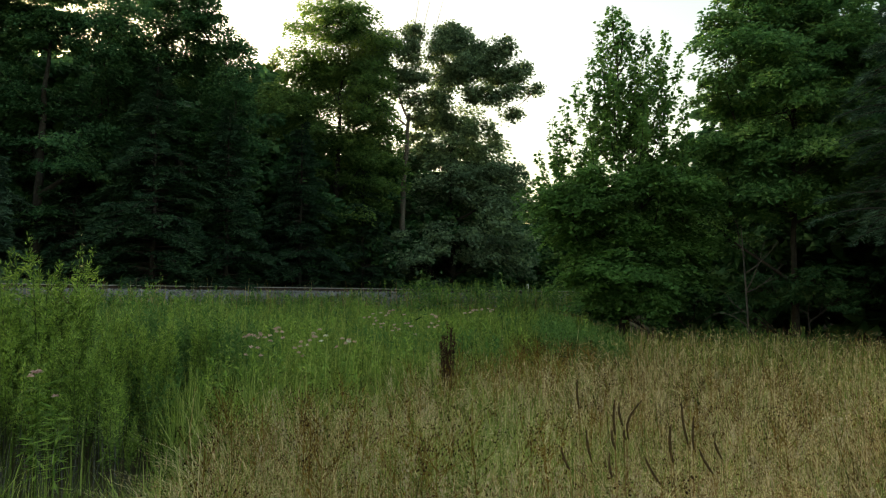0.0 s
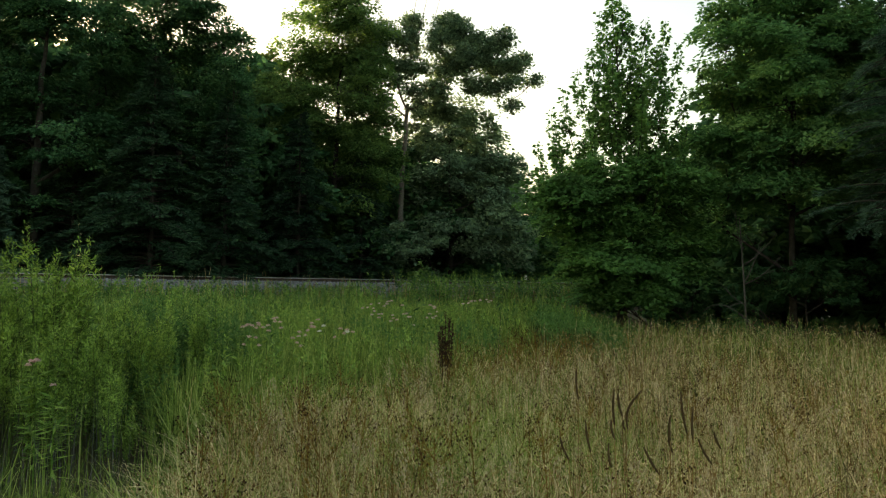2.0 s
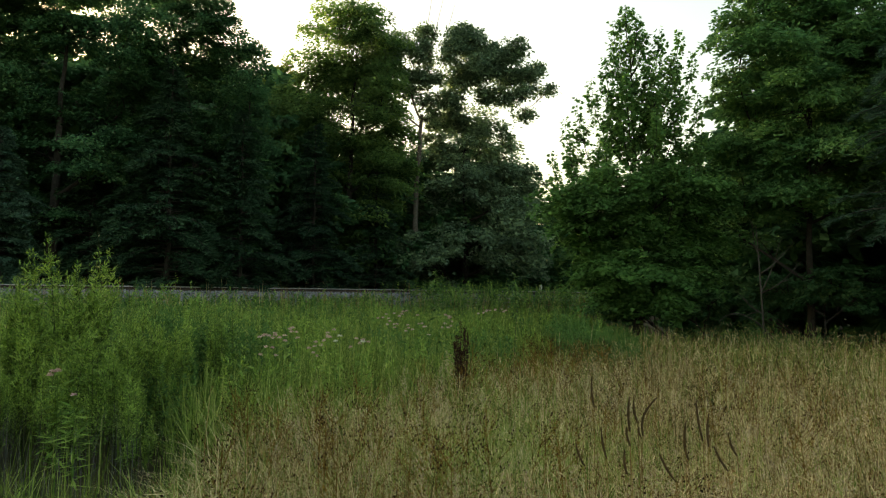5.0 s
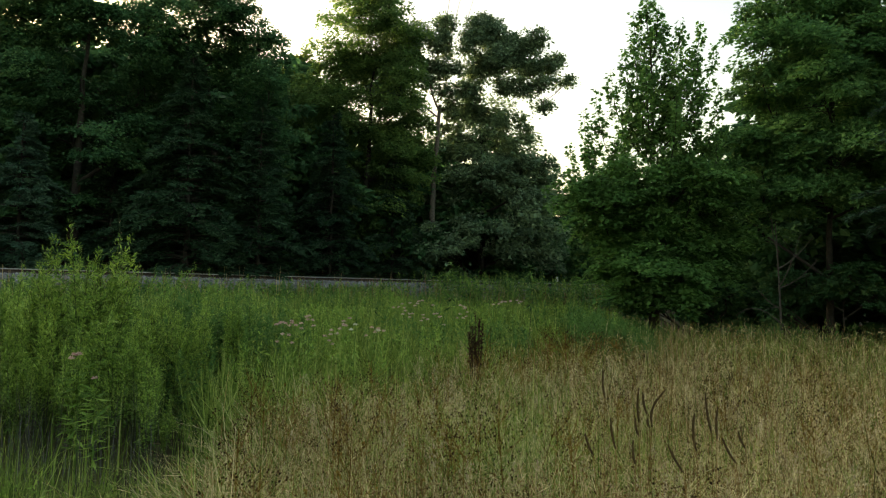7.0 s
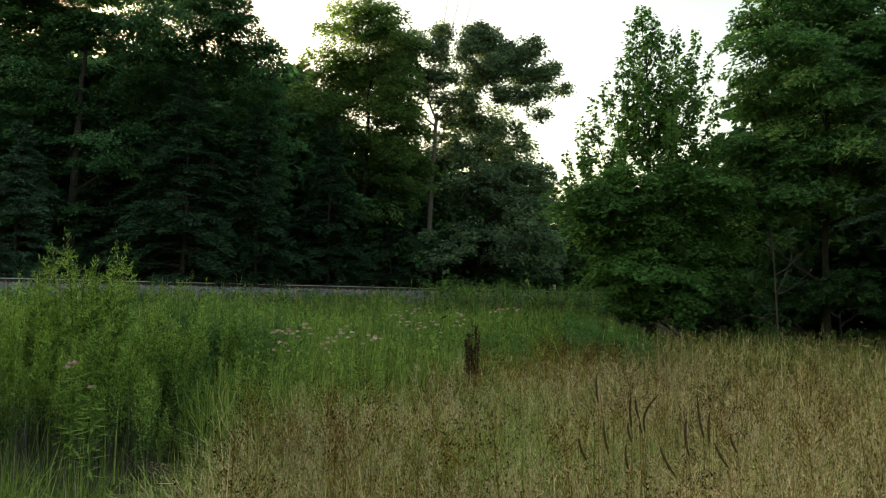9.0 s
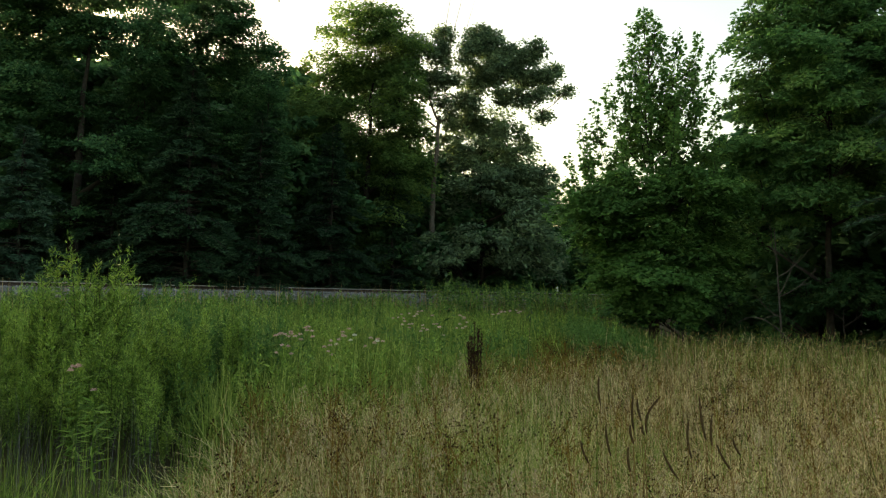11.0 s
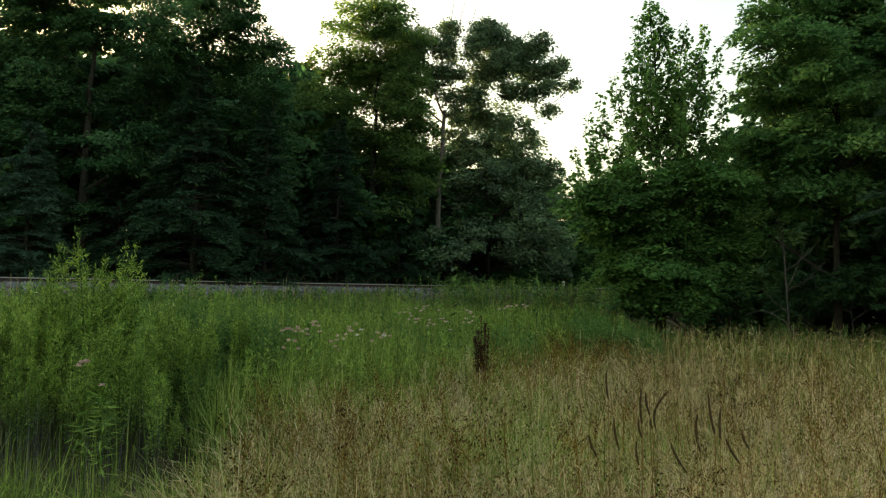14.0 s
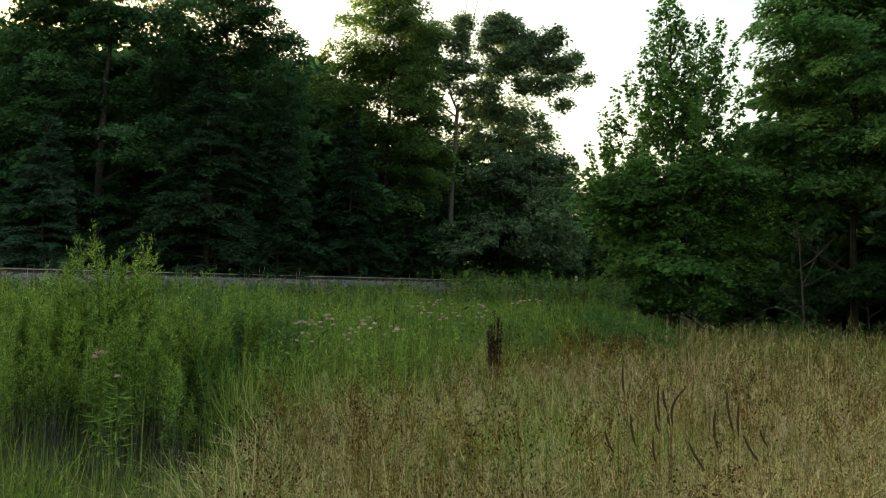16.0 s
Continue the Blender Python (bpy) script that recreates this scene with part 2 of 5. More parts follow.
def build_track():
    rng = np.random.default_rng(5)
    bed = Geo()
    t = np.linspace(-70, 90, 161)
    prof = np.array([[-3.1, 1.1], [-1.9, BALLAST_TOP], [0, BALLAST_TOP + 0.02], [1.9, BALLAST_TOP], [3.1, 1.1]])
    v = np.array([[along(a, s + rng.normal(0, 0.03), z + rng.normal(0, 0.02)) for s, z in prof] for a in t])
    i, j = np.meshgrid(np.arange(len(t) - 1), np.arange(4), indexing="ij")
    k = i * 5 + j
    bed.add(v.reshape(-1, 3), np.stack([k, k + 1, k + 6, k + 5], -1).reshape(-1, 4))
    bedob = thing("ballast_bed", Matrix(), "grey crushed-stone railway bed on a low bank", "railway bed", kind="structure", me=bed.mesh("ballast_bed", M_STONE))
    # loose stones over the shoulder that faces the meadow
    n = 11000
    a, s = rng.uniform(-12, 22, n), rng.uniform(0.6, 3.2, n)
    z = np.interp(s, [0, 1.9, 3.1, 3.2], [BALLAST_TOP, BALLAST_TOP, 1.1, 1.08])
    p = TRACK_A + a[:, None] * TRACK_DIR + s[:, None] * TRACK_SIDE
    c = np.concatenate([p, z[:, None]], 1)
    octa = np.array([[1, 0, 0], [0, 1, 0], [-1, 0, 0], [0, -1, 0], [0, 0, 0.8], [0, 0, -0.8]])
    tri = np.array([[0, 1, 4], [1, 2, 4], [2, 3, 4], [3, 0, 4], [1, 0, 5], [2, 1, 5], [3, 2, 5], [0, 3, 5]])
    size = rng.uniform(0.035, 0.10, (n, 1, 1)) * rng.uniform(0.6, 1.3, (n, 6, 3))
    yaw = rng.uniform(0, 6.28, n)
    rot = np.zeros((n, 3, 3))
    rot[:, 0, 0], rot[:, 0, 1], rot[:, 1, 0], rot[:, 1, 1], rot[:, 2, 2] = np.cos(yaw), -np.sin(yaw), np.sin(yaw), np.cos(yaw), 1
    v = np.einsum("nij,nkj->nki", rot, octa[None] * size) + c[:, None]
    f = (tri[None] + (np.arange(n) * 6)[:, None, None]).reshape(-1, 3)
    st = part("loose_stone", Geo().add(v.reshape(-1, 3), f).mesh("loose_stone", M_STONE), bedob, "grey crushed stones")
    tagged(st, kind="stuff")
    track = thing("railway_track", Matrix(), "rusty single railway track on weathered wooden ties", "railway track")
    for s in (-0.75, 0.75):
        g = Geo()
        prof = np.array([(-0.07, 0), (0.07, 0), (0.07, 0.012), (0.012, 0.03), (0.012, 0.105), (0.030, 0.113), (0.030, 0.118), (-0.030, 0.118), (-0.030, 0.113), (-0.012, 0.105), (-0.012, 0.03), (-0.07, 0.012)])
        tt = np.linspace(-70, 90, 41)
        v = np.array([[along(b, s + q[0], BALLAST_TOP + 0.075 + q[1]) for q in prof] for b in tt])
        i, j = np.meshgrid(np.arange(len(tt) - 1), np.arange(12), indexing="ij")
        k, l = i * 12 + j, i * 12 + (j + 1) % 12
        g.add(v.reshape(-1, 3), np.stack([k, l, l + 12, k + 12], -1).reshape(-1, 4))
        rail = part("rail", g.mesh("rail", M_RAILWEB), track, "rusty steel rail")
        g = Geo()
        prof = np.array([(-0.036, 0.119), (0.036, 0.119), (0.036, 0.145), (0.029, 0.152), (-0.029, 0.152), (-0.036, 0.145)])
        v = np.array([[along(b, s + q[0], BALLAST_TOP + 0.075 + q[1]) for q in prof] for b in tt])
        i, j = np.meshgrid(np.arange(len(tt) - 1), np.arange(6), indexing="ij")
        k, l = i * 6 + j, i * 6 + (j + 1) % 6
        g.add(v.reshape(-1, 3), np.stack([k, l, l + 6, k + 6], -1).reshape(-1, 4))
        part("railhead", g.mesh("railhead", M_RAIL), rail, "worn top of the rail with a sky glint in its colour")
    g = Geo()
    x, y, z = 1.3, 0.115, 0.09
    box = np.array([[sx * x, sy * y, sz * z] for sz in (-1, 0.85) for sx, sy in ((-1, -1), (1, -1), (1, 1), (-1, 1))] + [[sx * (x - 0.015), sy * (y - 0.015), z] for sx, sy in ((-1, -1), (1, -1), (1, 1), (-1, 1))])
    fs = [[3, 2, 1, 0], [8, 9, 10, 11]] + [[r + q, r + (q + 1) % 4, r + 4 + (q + 1) % 4, r + 4 + q] for r in (0, 4) for q in range(4)]
    tie = g.add(box, fs).mesh("tie", M_TIE)
    ang = math.degrees(math.atan2(TRACK_SIDE[1], TRACK_SIDE[0]))
    for q in range(110):
        ob = part("tie", tie, track)
        ob.matrix_basis = pose(*along(-22 + q * 0.55, rng.normal(0, 0.02), BALLAST_TOP - 0.01), 0, 0, ang + rng.normal(0, 0.6))


# ---- trees ----
def build_tree(name, label, base, lobes, mat, leaf=(0.2, 0.13), count=20000, trunk_r=0.22, top=0.85, seed=1, clump=0.45, droop=0.35, bark=None, lean=0.0, flat=0.5, group="trees along the meadow", hollow=2.4, light=0.0, per=46, hang=0.3, thick=0.3, roll=0.6, spray=True, fan=0.4, taper=0.86):
    """A broadleaf tree: a tapered trunk, a limb with twigs for each lobe of the crown, and leaves in clumps round the twigs.
    lobes: x, y, z of the middle from the foot of the tree, half width, half height."""
    rng = np.random.default_rng(seed)
    bark = bark or M_BARK
    z0 = float(ground_z(base[0], base[1])) - 0.08
    tree = thing(name, pose(base[0], base[1], z0), label, "tree", group)
    lobes = np.array(lobes, float)
    lobes[:, 2] -= z0
    height = max(l[2] for l in lobes) * top
    axis = lobes[np.argmax(lobes[:, 2])]
    n = 12
    tz = np.linspace(0, 1, n)
    pts = np.stack([axis[0] * tz ** 2 * 0.7 + rng.normal(0, 0.05, n) * tz + lean * np.sin(tz * 3), axis[1] * tz ** 2 * 0.7 + rng.normal(0, 0.05, n) * tz, height * tz], -1)
    rad = trunk_r * (1 - taper * tz) * (1 + 0.5 * np.exp(-tz * 18))
    g = Geo()
    tube(g, pts, rad, 9)
    part("trunk", g.mesh("trunk", bark, True), tree, "straight tapering trunk")
    crown = Geo()
    vol = lobes[:, 3] ** 1.3 * lobes[:, 4]
    share = vol / vol.sum()
    order = np.argsort(np.hypot(lobes[:, 0], lobes[:, 1]) + 0.3 * lobes[:, 2])
    wood = [(np.array([np.interp(z, pts[:, 2], pts[:, 0]), np.interp(z, pts[:, 2], pts[:, 1]), z]), float(np.interp(z, pts[:, 2], rad))) for z in np.linspace(0.12, 0.97, 24) * height]
    for l, sh in zip(lobes[order], share[order]):
        c, rw, rh = l[:3], l[3], l[4]
        wp = np.array([w[0] for w in wood])
        dist = np.linalg.norm(wp - c, axis=1)
        cost = dist + 1.6 * np.maximum(0, wp[:, 2] - (c[2] - 0.55 * np.hypot(wp[:, 0] - c[0], wp[:, 1] - c[1]) - 0.2))
        near = int(np.argmin(cost))
        a, r0 = wood[near]
        r0 = max(min(r0 * 0.7, trunk_r * thick * 1.6), 0.02)
        g = Geo()
        m = a * 0.45 + c * 0.55 + np.array([rng.normal(0, 0.1), rng.normal(0, 0.1), -0.14]) * np.linalg.norm(c - a)
        limb = bezier(a, m, c, 8)
        lr = np.linspace(r0, r0 * 0.35 + 0.006, 8)
        wood += list(zip(limb[2:], lr[2:]))
        tube(g, limb, lr, 6)
        nk = max(8, int(count * sh / per))
        dirs = rng.normal(0, 1, (nk, 3))
        dirs /= np.linalg.norm(dirs, axis=1)[:, None]
        cc = c + dirs * (rng.uniform(0, 1, nk) ** (1 / hollow))[:, None] * np.array([rw, rw, rh]) * rng.uniform(0.75, 1.12, (nk, 1))
        for q in cc[:: max(1, nk // 14)]:
            s = limb[rng.integers(3, 8)]
            tube(g, bezier(s, (s + q) / 2 + np.array([0, 0, 0.1]), q, 5), np.linspace(max(r0 * 0.3, 0.012), 0.005, 5), 4)
        part("limb", g.mesh("limb", bark, True), tree)
        nl = int(count * sh)
        which = rng.integers(0, nk, nl)
        size = rng.uniform(0.6, 1.4, nk)[which] * clump
        tint = np.clip(rng.uniform(0.15, 0.75, nk)[which] + rng.normal(0, 0.16, nl) + light, 0, 1)
        if spray:
            # flat sprays that point away from the trunk and sag at their ends
            cx, cy = np.interp(cc[:, 2], pts[:, 2], pts[:, 0]), np.interp(cc[:, 2], pts[:, 2], pts[:, 1])
            ys = (np.arctan2(cc[:, 1] - cy, cc[:, 0] - cx) + rng.normal(0, 0.5, nk))[which]
            u = rng.uniform(-0.75, 1.0, nl)
            side = rng.normal(0, 0.42, nl) * (1.05 - 0.75 * np.abs(u))
            p = cc[which] + np.stack([np.cos(ys) * u - np.sin(ys) * side, np.sin(ys) * u + np.cos(ys) * side, -hang * (u ** 2 + side ** 2) * 1.2 + rng.normal(0, 0.30 * flat, nl)], -1) * size[:, None]
            leaves(crown, rng, p, leaf[0], leaf[1], droop, 0.35, ys + np.sign(side) * 0.6 + rng.normal(0, fan, nl), tint, roll)
        else:
            off = np.clip(rng.normal(0, 1, (nl, 3)), -1.9, 1.9) * size[:, None] * np.array([0.55, 0.55, 0.55 * flat])
            off[:, 2] -= hang * np.hypot(off[:, 0], off[:, 1])
            leaves(crown, rng, cc[which] + off, leaf[0], leaf[1], droop, 0.4, None, tint, roll)
    part("crown", crown.mesh("crown", mat), tree, "loose crown of small leaves")
    return tree


def build_maple(name, label, base, tips, mat, leaf=(0.105, 0.1), per_metre=70, trunk_r=0.075, seed=1, group="trees at the field's edge"):
    """A young maple: branches that leave the stem low, swing out and then climb, each ending in a leafy spire.
    tips: x, y from the stem and height of the end of each branch."""
    rng = np.random.default_rng(seed)
    z0 = float(ground_z(base[0], base[1])) - 0.08
    tree = thing(name, pose(base[0], base[1], z0), label, "tree", group)
    tips = np.array(tips, float)
    lead = tips[np.argmax(tips[:, 2])]
    n = 14
    tz = np.linspace(0, 1, n)
    stem = np.stack([lead[0] * tz ** 2 + rng.normal(0, 0.03, n) * tz, lead[1] * tz ** 2, (lead[2] - z0) * tz], -1)
    g = Geo()
    tube(g, stem, trunk_r * (1 - 0.93 * tz) * (1 + 0.5 * np.exp(-tz * 18)), 9)
    part("trunk", g.mesh("trunk", M_BARK, True), tree, "slim straight stem")
    crown = Geo()

    def dress(b, length, wide, low):
        m = int(per_metre * length)
        u = low + (1 - low) * rng.uniform(0, 1, m)
        idx = u * (len(b) - 1)
        p = np.stack([np.interp(idx, np.arange(len(b)), b[:, k]) for k in range(3)], -1)
        # leaves stand off in pairs on short stalks
        a = rng.uniform(0, 2 * np.pi, m)
        r = wide * np.sqrt(rng.uniform(0.02, 1, m)) * (1.08 - 0.85 * u)
        p += np.stack([np.cos(a) * r, np.sin(a) * r, rng.normal(0, 0.06, m) - 0.15 * r], -1)
        leaves(crown, rng, p, leaf[0], leaf[1], 0.45, 0.5, a + rng.normal(0, 0.6, m), np.clip(rng.normal(0.42, 0.2, m) + 0.2 * rng.normal(), 0, 1), 0.5)

    for x, y, z in tips:
        out = math.hypot(x, y)
        top = np.array([x, y, z - z0])
        h0 = max(0.22 * (lead[2] - z0), top[2] - 1.0 - 1.35 * out)
        a = np.array([np.interp(h0, stem[:, 2], stem[:, k]) for k in range(3)])
        b = bezier(a, np.array([x * 0.95, y * 0.95, h0 + (top[2] - h0) * 0.30]), top, 12)
        ln = float(np.linalg.norm(np.diff(b, axis=0), axis=1).sum())
        g = Geo()
        tube(g, b, np.linspace(max(0.012, trunk_r * 0.3), 0.004, 12), 5)
        dress(b, ln, 0.38, 0.25)
        for q in range(int(ln * 4.0)):
            k = rng.integers(3, 10)
            ya = rng.uniform(0, 2 * np.pi)
            tl = rng.uniform(0.3, 0.8) * (1.2 - k / 12)
            e = b[k] + np.array([np.cos(ya) * tl * 0.7, np.sin(ya) * tl * 0.7, tl * 0.8])
            tw = bezier(b[k], b[k] * 0.4 + e * 0.6 - np.array([0, 0, 0.06]), e, 4)
            tube(g, tw, np.linspace(0.005, 0.002, 4), 4)
            dress(tw, tl, 0.16, 0.2)
        part("limb", g.mesh("limb", M_BARK, True), tree)
    part("crown", crown.mesh("crown", mat), tree, "airy crown of single broad leaves")
    return tree


def build_conifer(name, label, base, height, half, mat, seed=1, whorls=26, per=8, lift=0.5, needle=(0.24, 0.058), sag=0.22, group="trees along the meadow", dens=1.0, power=0.85):
    rng = np.random.default_rng(seed)
    z0 = float(ground_z(base[0], base[1])) - 0.08
    tree = thing(name, pose(base[0], base[1], z0), label, "tree", group)
    g = Geo()
    tz = np.linspace(0, 1, 12)
    tube(g, np.stack([rng.normal(0, 0.02, 12), rng.normal(0, 0.02, 12), tz * height], -1), 0.013 * height * (1 - 0.95 * tz) + 0.012, 8)
    part("trunk", g.mesh("trunk", M_BARK, True), tree, "straight trunk")
    boughs, crown = Geo(), Geo()
    for i in range(whorls):
        h = lift + (height - lift) * (i + 0.5) / whorls
        reach = half * (1 - (h - lift) / (height - lift)) ** power + 0.12
        for q in range(per):
            yaw = rng.uniform(0, 2 * np.pi)
            ln = reach * rng.uniform(0.4, 1.2)
            d = np.array([np.cos(yaw), np.sin(yaw), 0])
            a = np.array([0, 0, h + rng.uniform(-0.4, 0.4)])
            c = a + d * ln + np.array([0, 0, -sag * ln * rng.uniform(0.4, 1.6) + rng.normal(0, 0.1)])
            m = a + d * ln * 0.55 + np.array([0, 0, 0.10 * ln])
            b = bezier(a, m, c, 7)
            tube(boughs, b, np.linspace(0.02 + 0.008 * ln, 0.004, 7), 4)
            n = int((36 + 76 * ln) * dens)
            u = rng.uniform(0.12, 1.0, n) ** 0.8
            idx = u * 6
            p = np.stack([np.interp(idx, np.arange(7), b[:, k]) for k in range(3)], -1)
            side = np.array([-np.sin(yaw), np.cos(yaw), 0])
            wide = 0.32 * ln * (1.05 - u) + 0.06
            off = rng.uniform(-1, 1, n) * wide
            p = p + side * off[:, None] + d * np.abs(off)[:, None] * 0.4
            p[:, 2] -= np.abs(off) * 0.18 + rng.normal(0, 0.03, n)
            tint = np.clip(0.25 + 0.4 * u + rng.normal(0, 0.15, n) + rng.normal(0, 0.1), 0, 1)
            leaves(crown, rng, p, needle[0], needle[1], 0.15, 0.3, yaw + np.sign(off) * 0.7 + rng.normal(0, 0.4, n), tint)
    tagged(part("branchwork", boughs.mesh("branchwork", M_BARK, True), tree, "thin drooping boughs"), kind="stuff")
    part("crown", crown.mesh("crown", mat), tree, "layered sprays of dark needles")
    return tree


def build_far_woods():
    """The rest of the wood, far off, down to the ground all round."""
    rng = np.random.default_rng(70)
    g = Geo()
    for r, top, n in ((72, 8.0, 34000), (100, 11.0, 28000)):
        a = rng.uniform(-0.95, 0.75, n)
        rr = r + rng.normal(0, 3, n)
        x, y = np.sin(a) * rr, np.cos(a) * rr
        z = 1.0 + top * rng.uniform(0, 1, n) * (0.75 + 0.25 * np.sin(a * 37) * np.sin(a * 13))
        leaves(g, rng, np.stack([x, y, z], -1), 1.0, 0.68, 0.3, 0.5)
    thing("far_woods", Matrix(), "dark far edge of the wood behind the clearing", "woods", kind="stuff", me=g.mesh("far_woods", M_LEAF))


def build_woods():
    build_tree("broadleaf_tree", "tall dense green tree lit yellow at its top", (-6.20, 42.00), [(-0.48, -0.88, 16.94, 1.44, 1.53), (-1.63, 0.35, 15.39, 1.44, 1.60), (0.97, -1.00, 16.97, 1.44, 1.60), (-0.82, 0.13, 18.32, 0.80, 0.70), (0.49, 0.59, 18.64, 0.80, 0.64), (0.17, 0.31, 15.32, 2.08, 1.44), (0.02, 1.52, 14.34, 2.24, 1.92), (-1.81, -1.00, 12.31, 1.60, 1.92), (2.01, -1.43, 12.85, 1.44, 1.92), (2.02, -0.26, 15.47, 1.02, 1.60), (-0.14, 0.59, 11.08, 2.87, 1.92), (-1.23, 1.43, 8.90, 2.56, 1.92), (1.66, -0.74, 9.19, 1.92, 2.24), (-3.01, 0.05, 13.90, 0.89, 1.28), (-2.89, -0.32, 11.35, 1.44, 1.92), (-3.08, -0.39, 8.91, 1.44, 1.92), (2.2, 0.0, 11.3, 1.2, 1.5), (2.2, 0.3, 9.4, 1.2, 1.6), (0.36, -0.16, 5.75, 2.87, 2.24)], M_LEAFLIT, (0.19, 0.125), 84000, 0.25, seed=11, clump=0.95, per=200, flat=0.6)
    cottonwood = build_tree("cottonwood", "tall open cottonwood with a forked trunk and spreading limbs", (-2.49, 43.00), [(-2.2, 0.4, 17.0, 1.2, 1.1), (-1.6, -0.3, 15.7, 1.1, 0.9), (-2.3, 0.3, 14.7, 1.1, 0.9), (-1.2, 0.5, 17.0, 0.8, 0.9), (-2.6, -0.4, 13.3, 1.0, 0.8), (-1.7, 0.4, 12.6, 0.8, 0.6),
        (0.55, 0.3, 17.5, 0.7, 0.9), (0.4, -0.3, 16.2, 0.95, 0.9), (-0.1, 0.3, 15.0, 0.9, 0.65), (0.9, -0.2, 14.7, 0.8, 0.8), (-0.25, 0.0, 14.0, 0.75, 0.5), (0.75, 0.2, 13.4, 0.8, 0.4), (3.0, 0.4, 17.2, 1.2, 1.1), (2.35, -0.4, 16.3, 0.9, 1.2), (3.8, 0.3, 16.3, 1.3, 1.1), (2.7, 0.3, 14.9, 1.1, 1.1), (3.8, -0.3, 15.2, 1.2, 0.9),
        (5.3, 0.3, 16.2, 1.1, 0.9), (6.1, -0.2, 16.5, 0.7, 0.6), (5.6, 0.2, 14.9, 1.2, 0.7), (6.9, 0.3, 15.2, 0.9, 0.7), (7.75, 0.0, 14.0, 0.5, 0.5), (6.3, -0.3, 13.8, 0.8, 0.5), (6.45, 0.2, 12.6, 0.5, 0.6), (2.0, 0.2, 13.6, 1.0, 0.6), (1.0, 0.4, 12.6, 0.6, 0.6), (-1.0, 0.4, 12.9, 0.55, 0.6), (4.3, 0.0, 13.7, 1.0, 0.7), (5.4, 0.2, 13.6, 0.8, 0.55), (4.6, 0.4, 15.6, 0.9, 0.9)], M_LEAFGREY, (0.17, 0.135), 44000, 0.21, 0.7, bark=M_PALEBARK, seed=12, clump=0.42, per=34, hollow=2.0, thick=0.5, spray=False, taper=0.5)
    for x, z, dx, dz in ((0.5, 16.8, 0.7, 3.2), (1.5, 16.2, 1.0, 2.6), (0.9, 16.6, 1.0, 3.0)):
        g = Geo()
        tube(g, bezier((x, 0, z - 1.5), (x + dx * 0.3, 0, z), (x + dx, 0.2, z + dz), 8), np.linspace(0.03, 0.008, 8), 5)
        part('dead_branch', g.mesh('dead_branch', M_DEADWOOD, True), cottonwood, 'bare dead twig')
    build_tree("broadleaf_tree", "dense dark-green round tree behind the railway", (0.55, 45.00), [(-1.03, -0.12, 12.48, 1.64, 1.30), (-2.0, 0.4, 11.0, 1.1, 1.2), (0.72, 0.75, 12.51, 1.44, 1.37), (-0.34, -0.63, 12.88, 1.37, 0.75), (1.79, 1.10, 11.71, 1.37, 1.20), (0.01, 0.21, 11.05, 2.05, 1.37), (2.48, 0.90, 10.06, 1.54, 1.64), (-0.33, 0.19, 9.23, 3.08, 2.05), (2.06, -0.30, 7.78, 2.05, 2.05), (3.57, -0.66, 8.76, 0.86, 1.54), (-1.72, 1.23, 6.91, 2.40, 2.05), (1.36, -0.80, 5.34, 3.08, 2.05), (3.40, -0.48, 5.37, 1.37, 2.40), (-2.30, -1.56, 4.27, 2.74, 1.71)], M_LEAFGREY, (0.22, 0.145), 48000, 0.2, seed=13, clump=0.9, per=150, flat=0.6)
    build_tree("broadleaf_tree", "tall dark tree with an airy outer crown", (-11.39, 33.00), [(0.73, -1.30, 13.87, 1.38, 1.20), (1.46, 0.05, 12.83, 0.90, 1.00), (-0.93, -0.17, 14.56, 1.51, 1.51), (-0.55, 1.09, 12.63, 1.51, 1.51), (2.21, -0.67, 11.06, 0.75, 1.00), (0.95, 1.06, 10.50, 1.25, 1.25), (-1.76, 0.25, 11.31, 1.51, 1.51), (-0.30, 0.64, 9.07, 2.01, 1.51), (1.51, 0.64, 8.56, 1.38, 1.51), (-2.67, 0.79, 17.09, 2.26, 1.76), (0.12, -0.42, 16.54, 1.38, 1.25), (-0.17, 0.47, 6.19, 2.26, 1.51)], M_LEAF, (0.15, 0.1), 84000, 0.24, seed=14, hollow=2.6, clump=0.9, per=290, flat=0.4)
    build_tree("broadleaf_tree", "big dark broadleaf tree at the wood's edge", (-17.62, 32.00), [(-1.32, 0.90, 13.52, 1.95, 1.70), (1.03, 0.25, 13.80, 1.95, 1.46), (3.00, -0.67, 12.22, 1.58, 1.46), (-1.35, 0.28, 10.76, 1.95, 1.46), (0.31, 1.38, 10.82, 1.95, 1.46), (2.40, 1.35, 10.29, 1.46, 1.22), (-0.66, 0.99, 8.39, 2.19, 1.46), (2.44, -0.65, 7.58, 1.95, 1.46), (0.29, 0.50, 16.74, 2.92, 1.70), (-3.7, 0.82, 12.5, 2.2, 1.9), (-2.6, 0.3, 15.2, 1.9, 1.5), (-0.6, -0.4, 15.0, 2.0, 1.2), (-2.0, -0.3, 14.3, 1.6, 1.3), (-3.47, -0.16, 9.13, 2.19, 2.19), (3.88, -0.83, 13.65, 1.10, 1.22), (4.45, 0.65, 12.80, 0.97, 0.88), (-0.43, 0.78, 5.57, 2.43, 1.46), (-2.82, -0.13, 5.21, 2.43, 1.95)], M_LEAF, (0.17, 0.115), 112000, 0.28, seed=15, clump=1.1, per=340, flat=0.35)
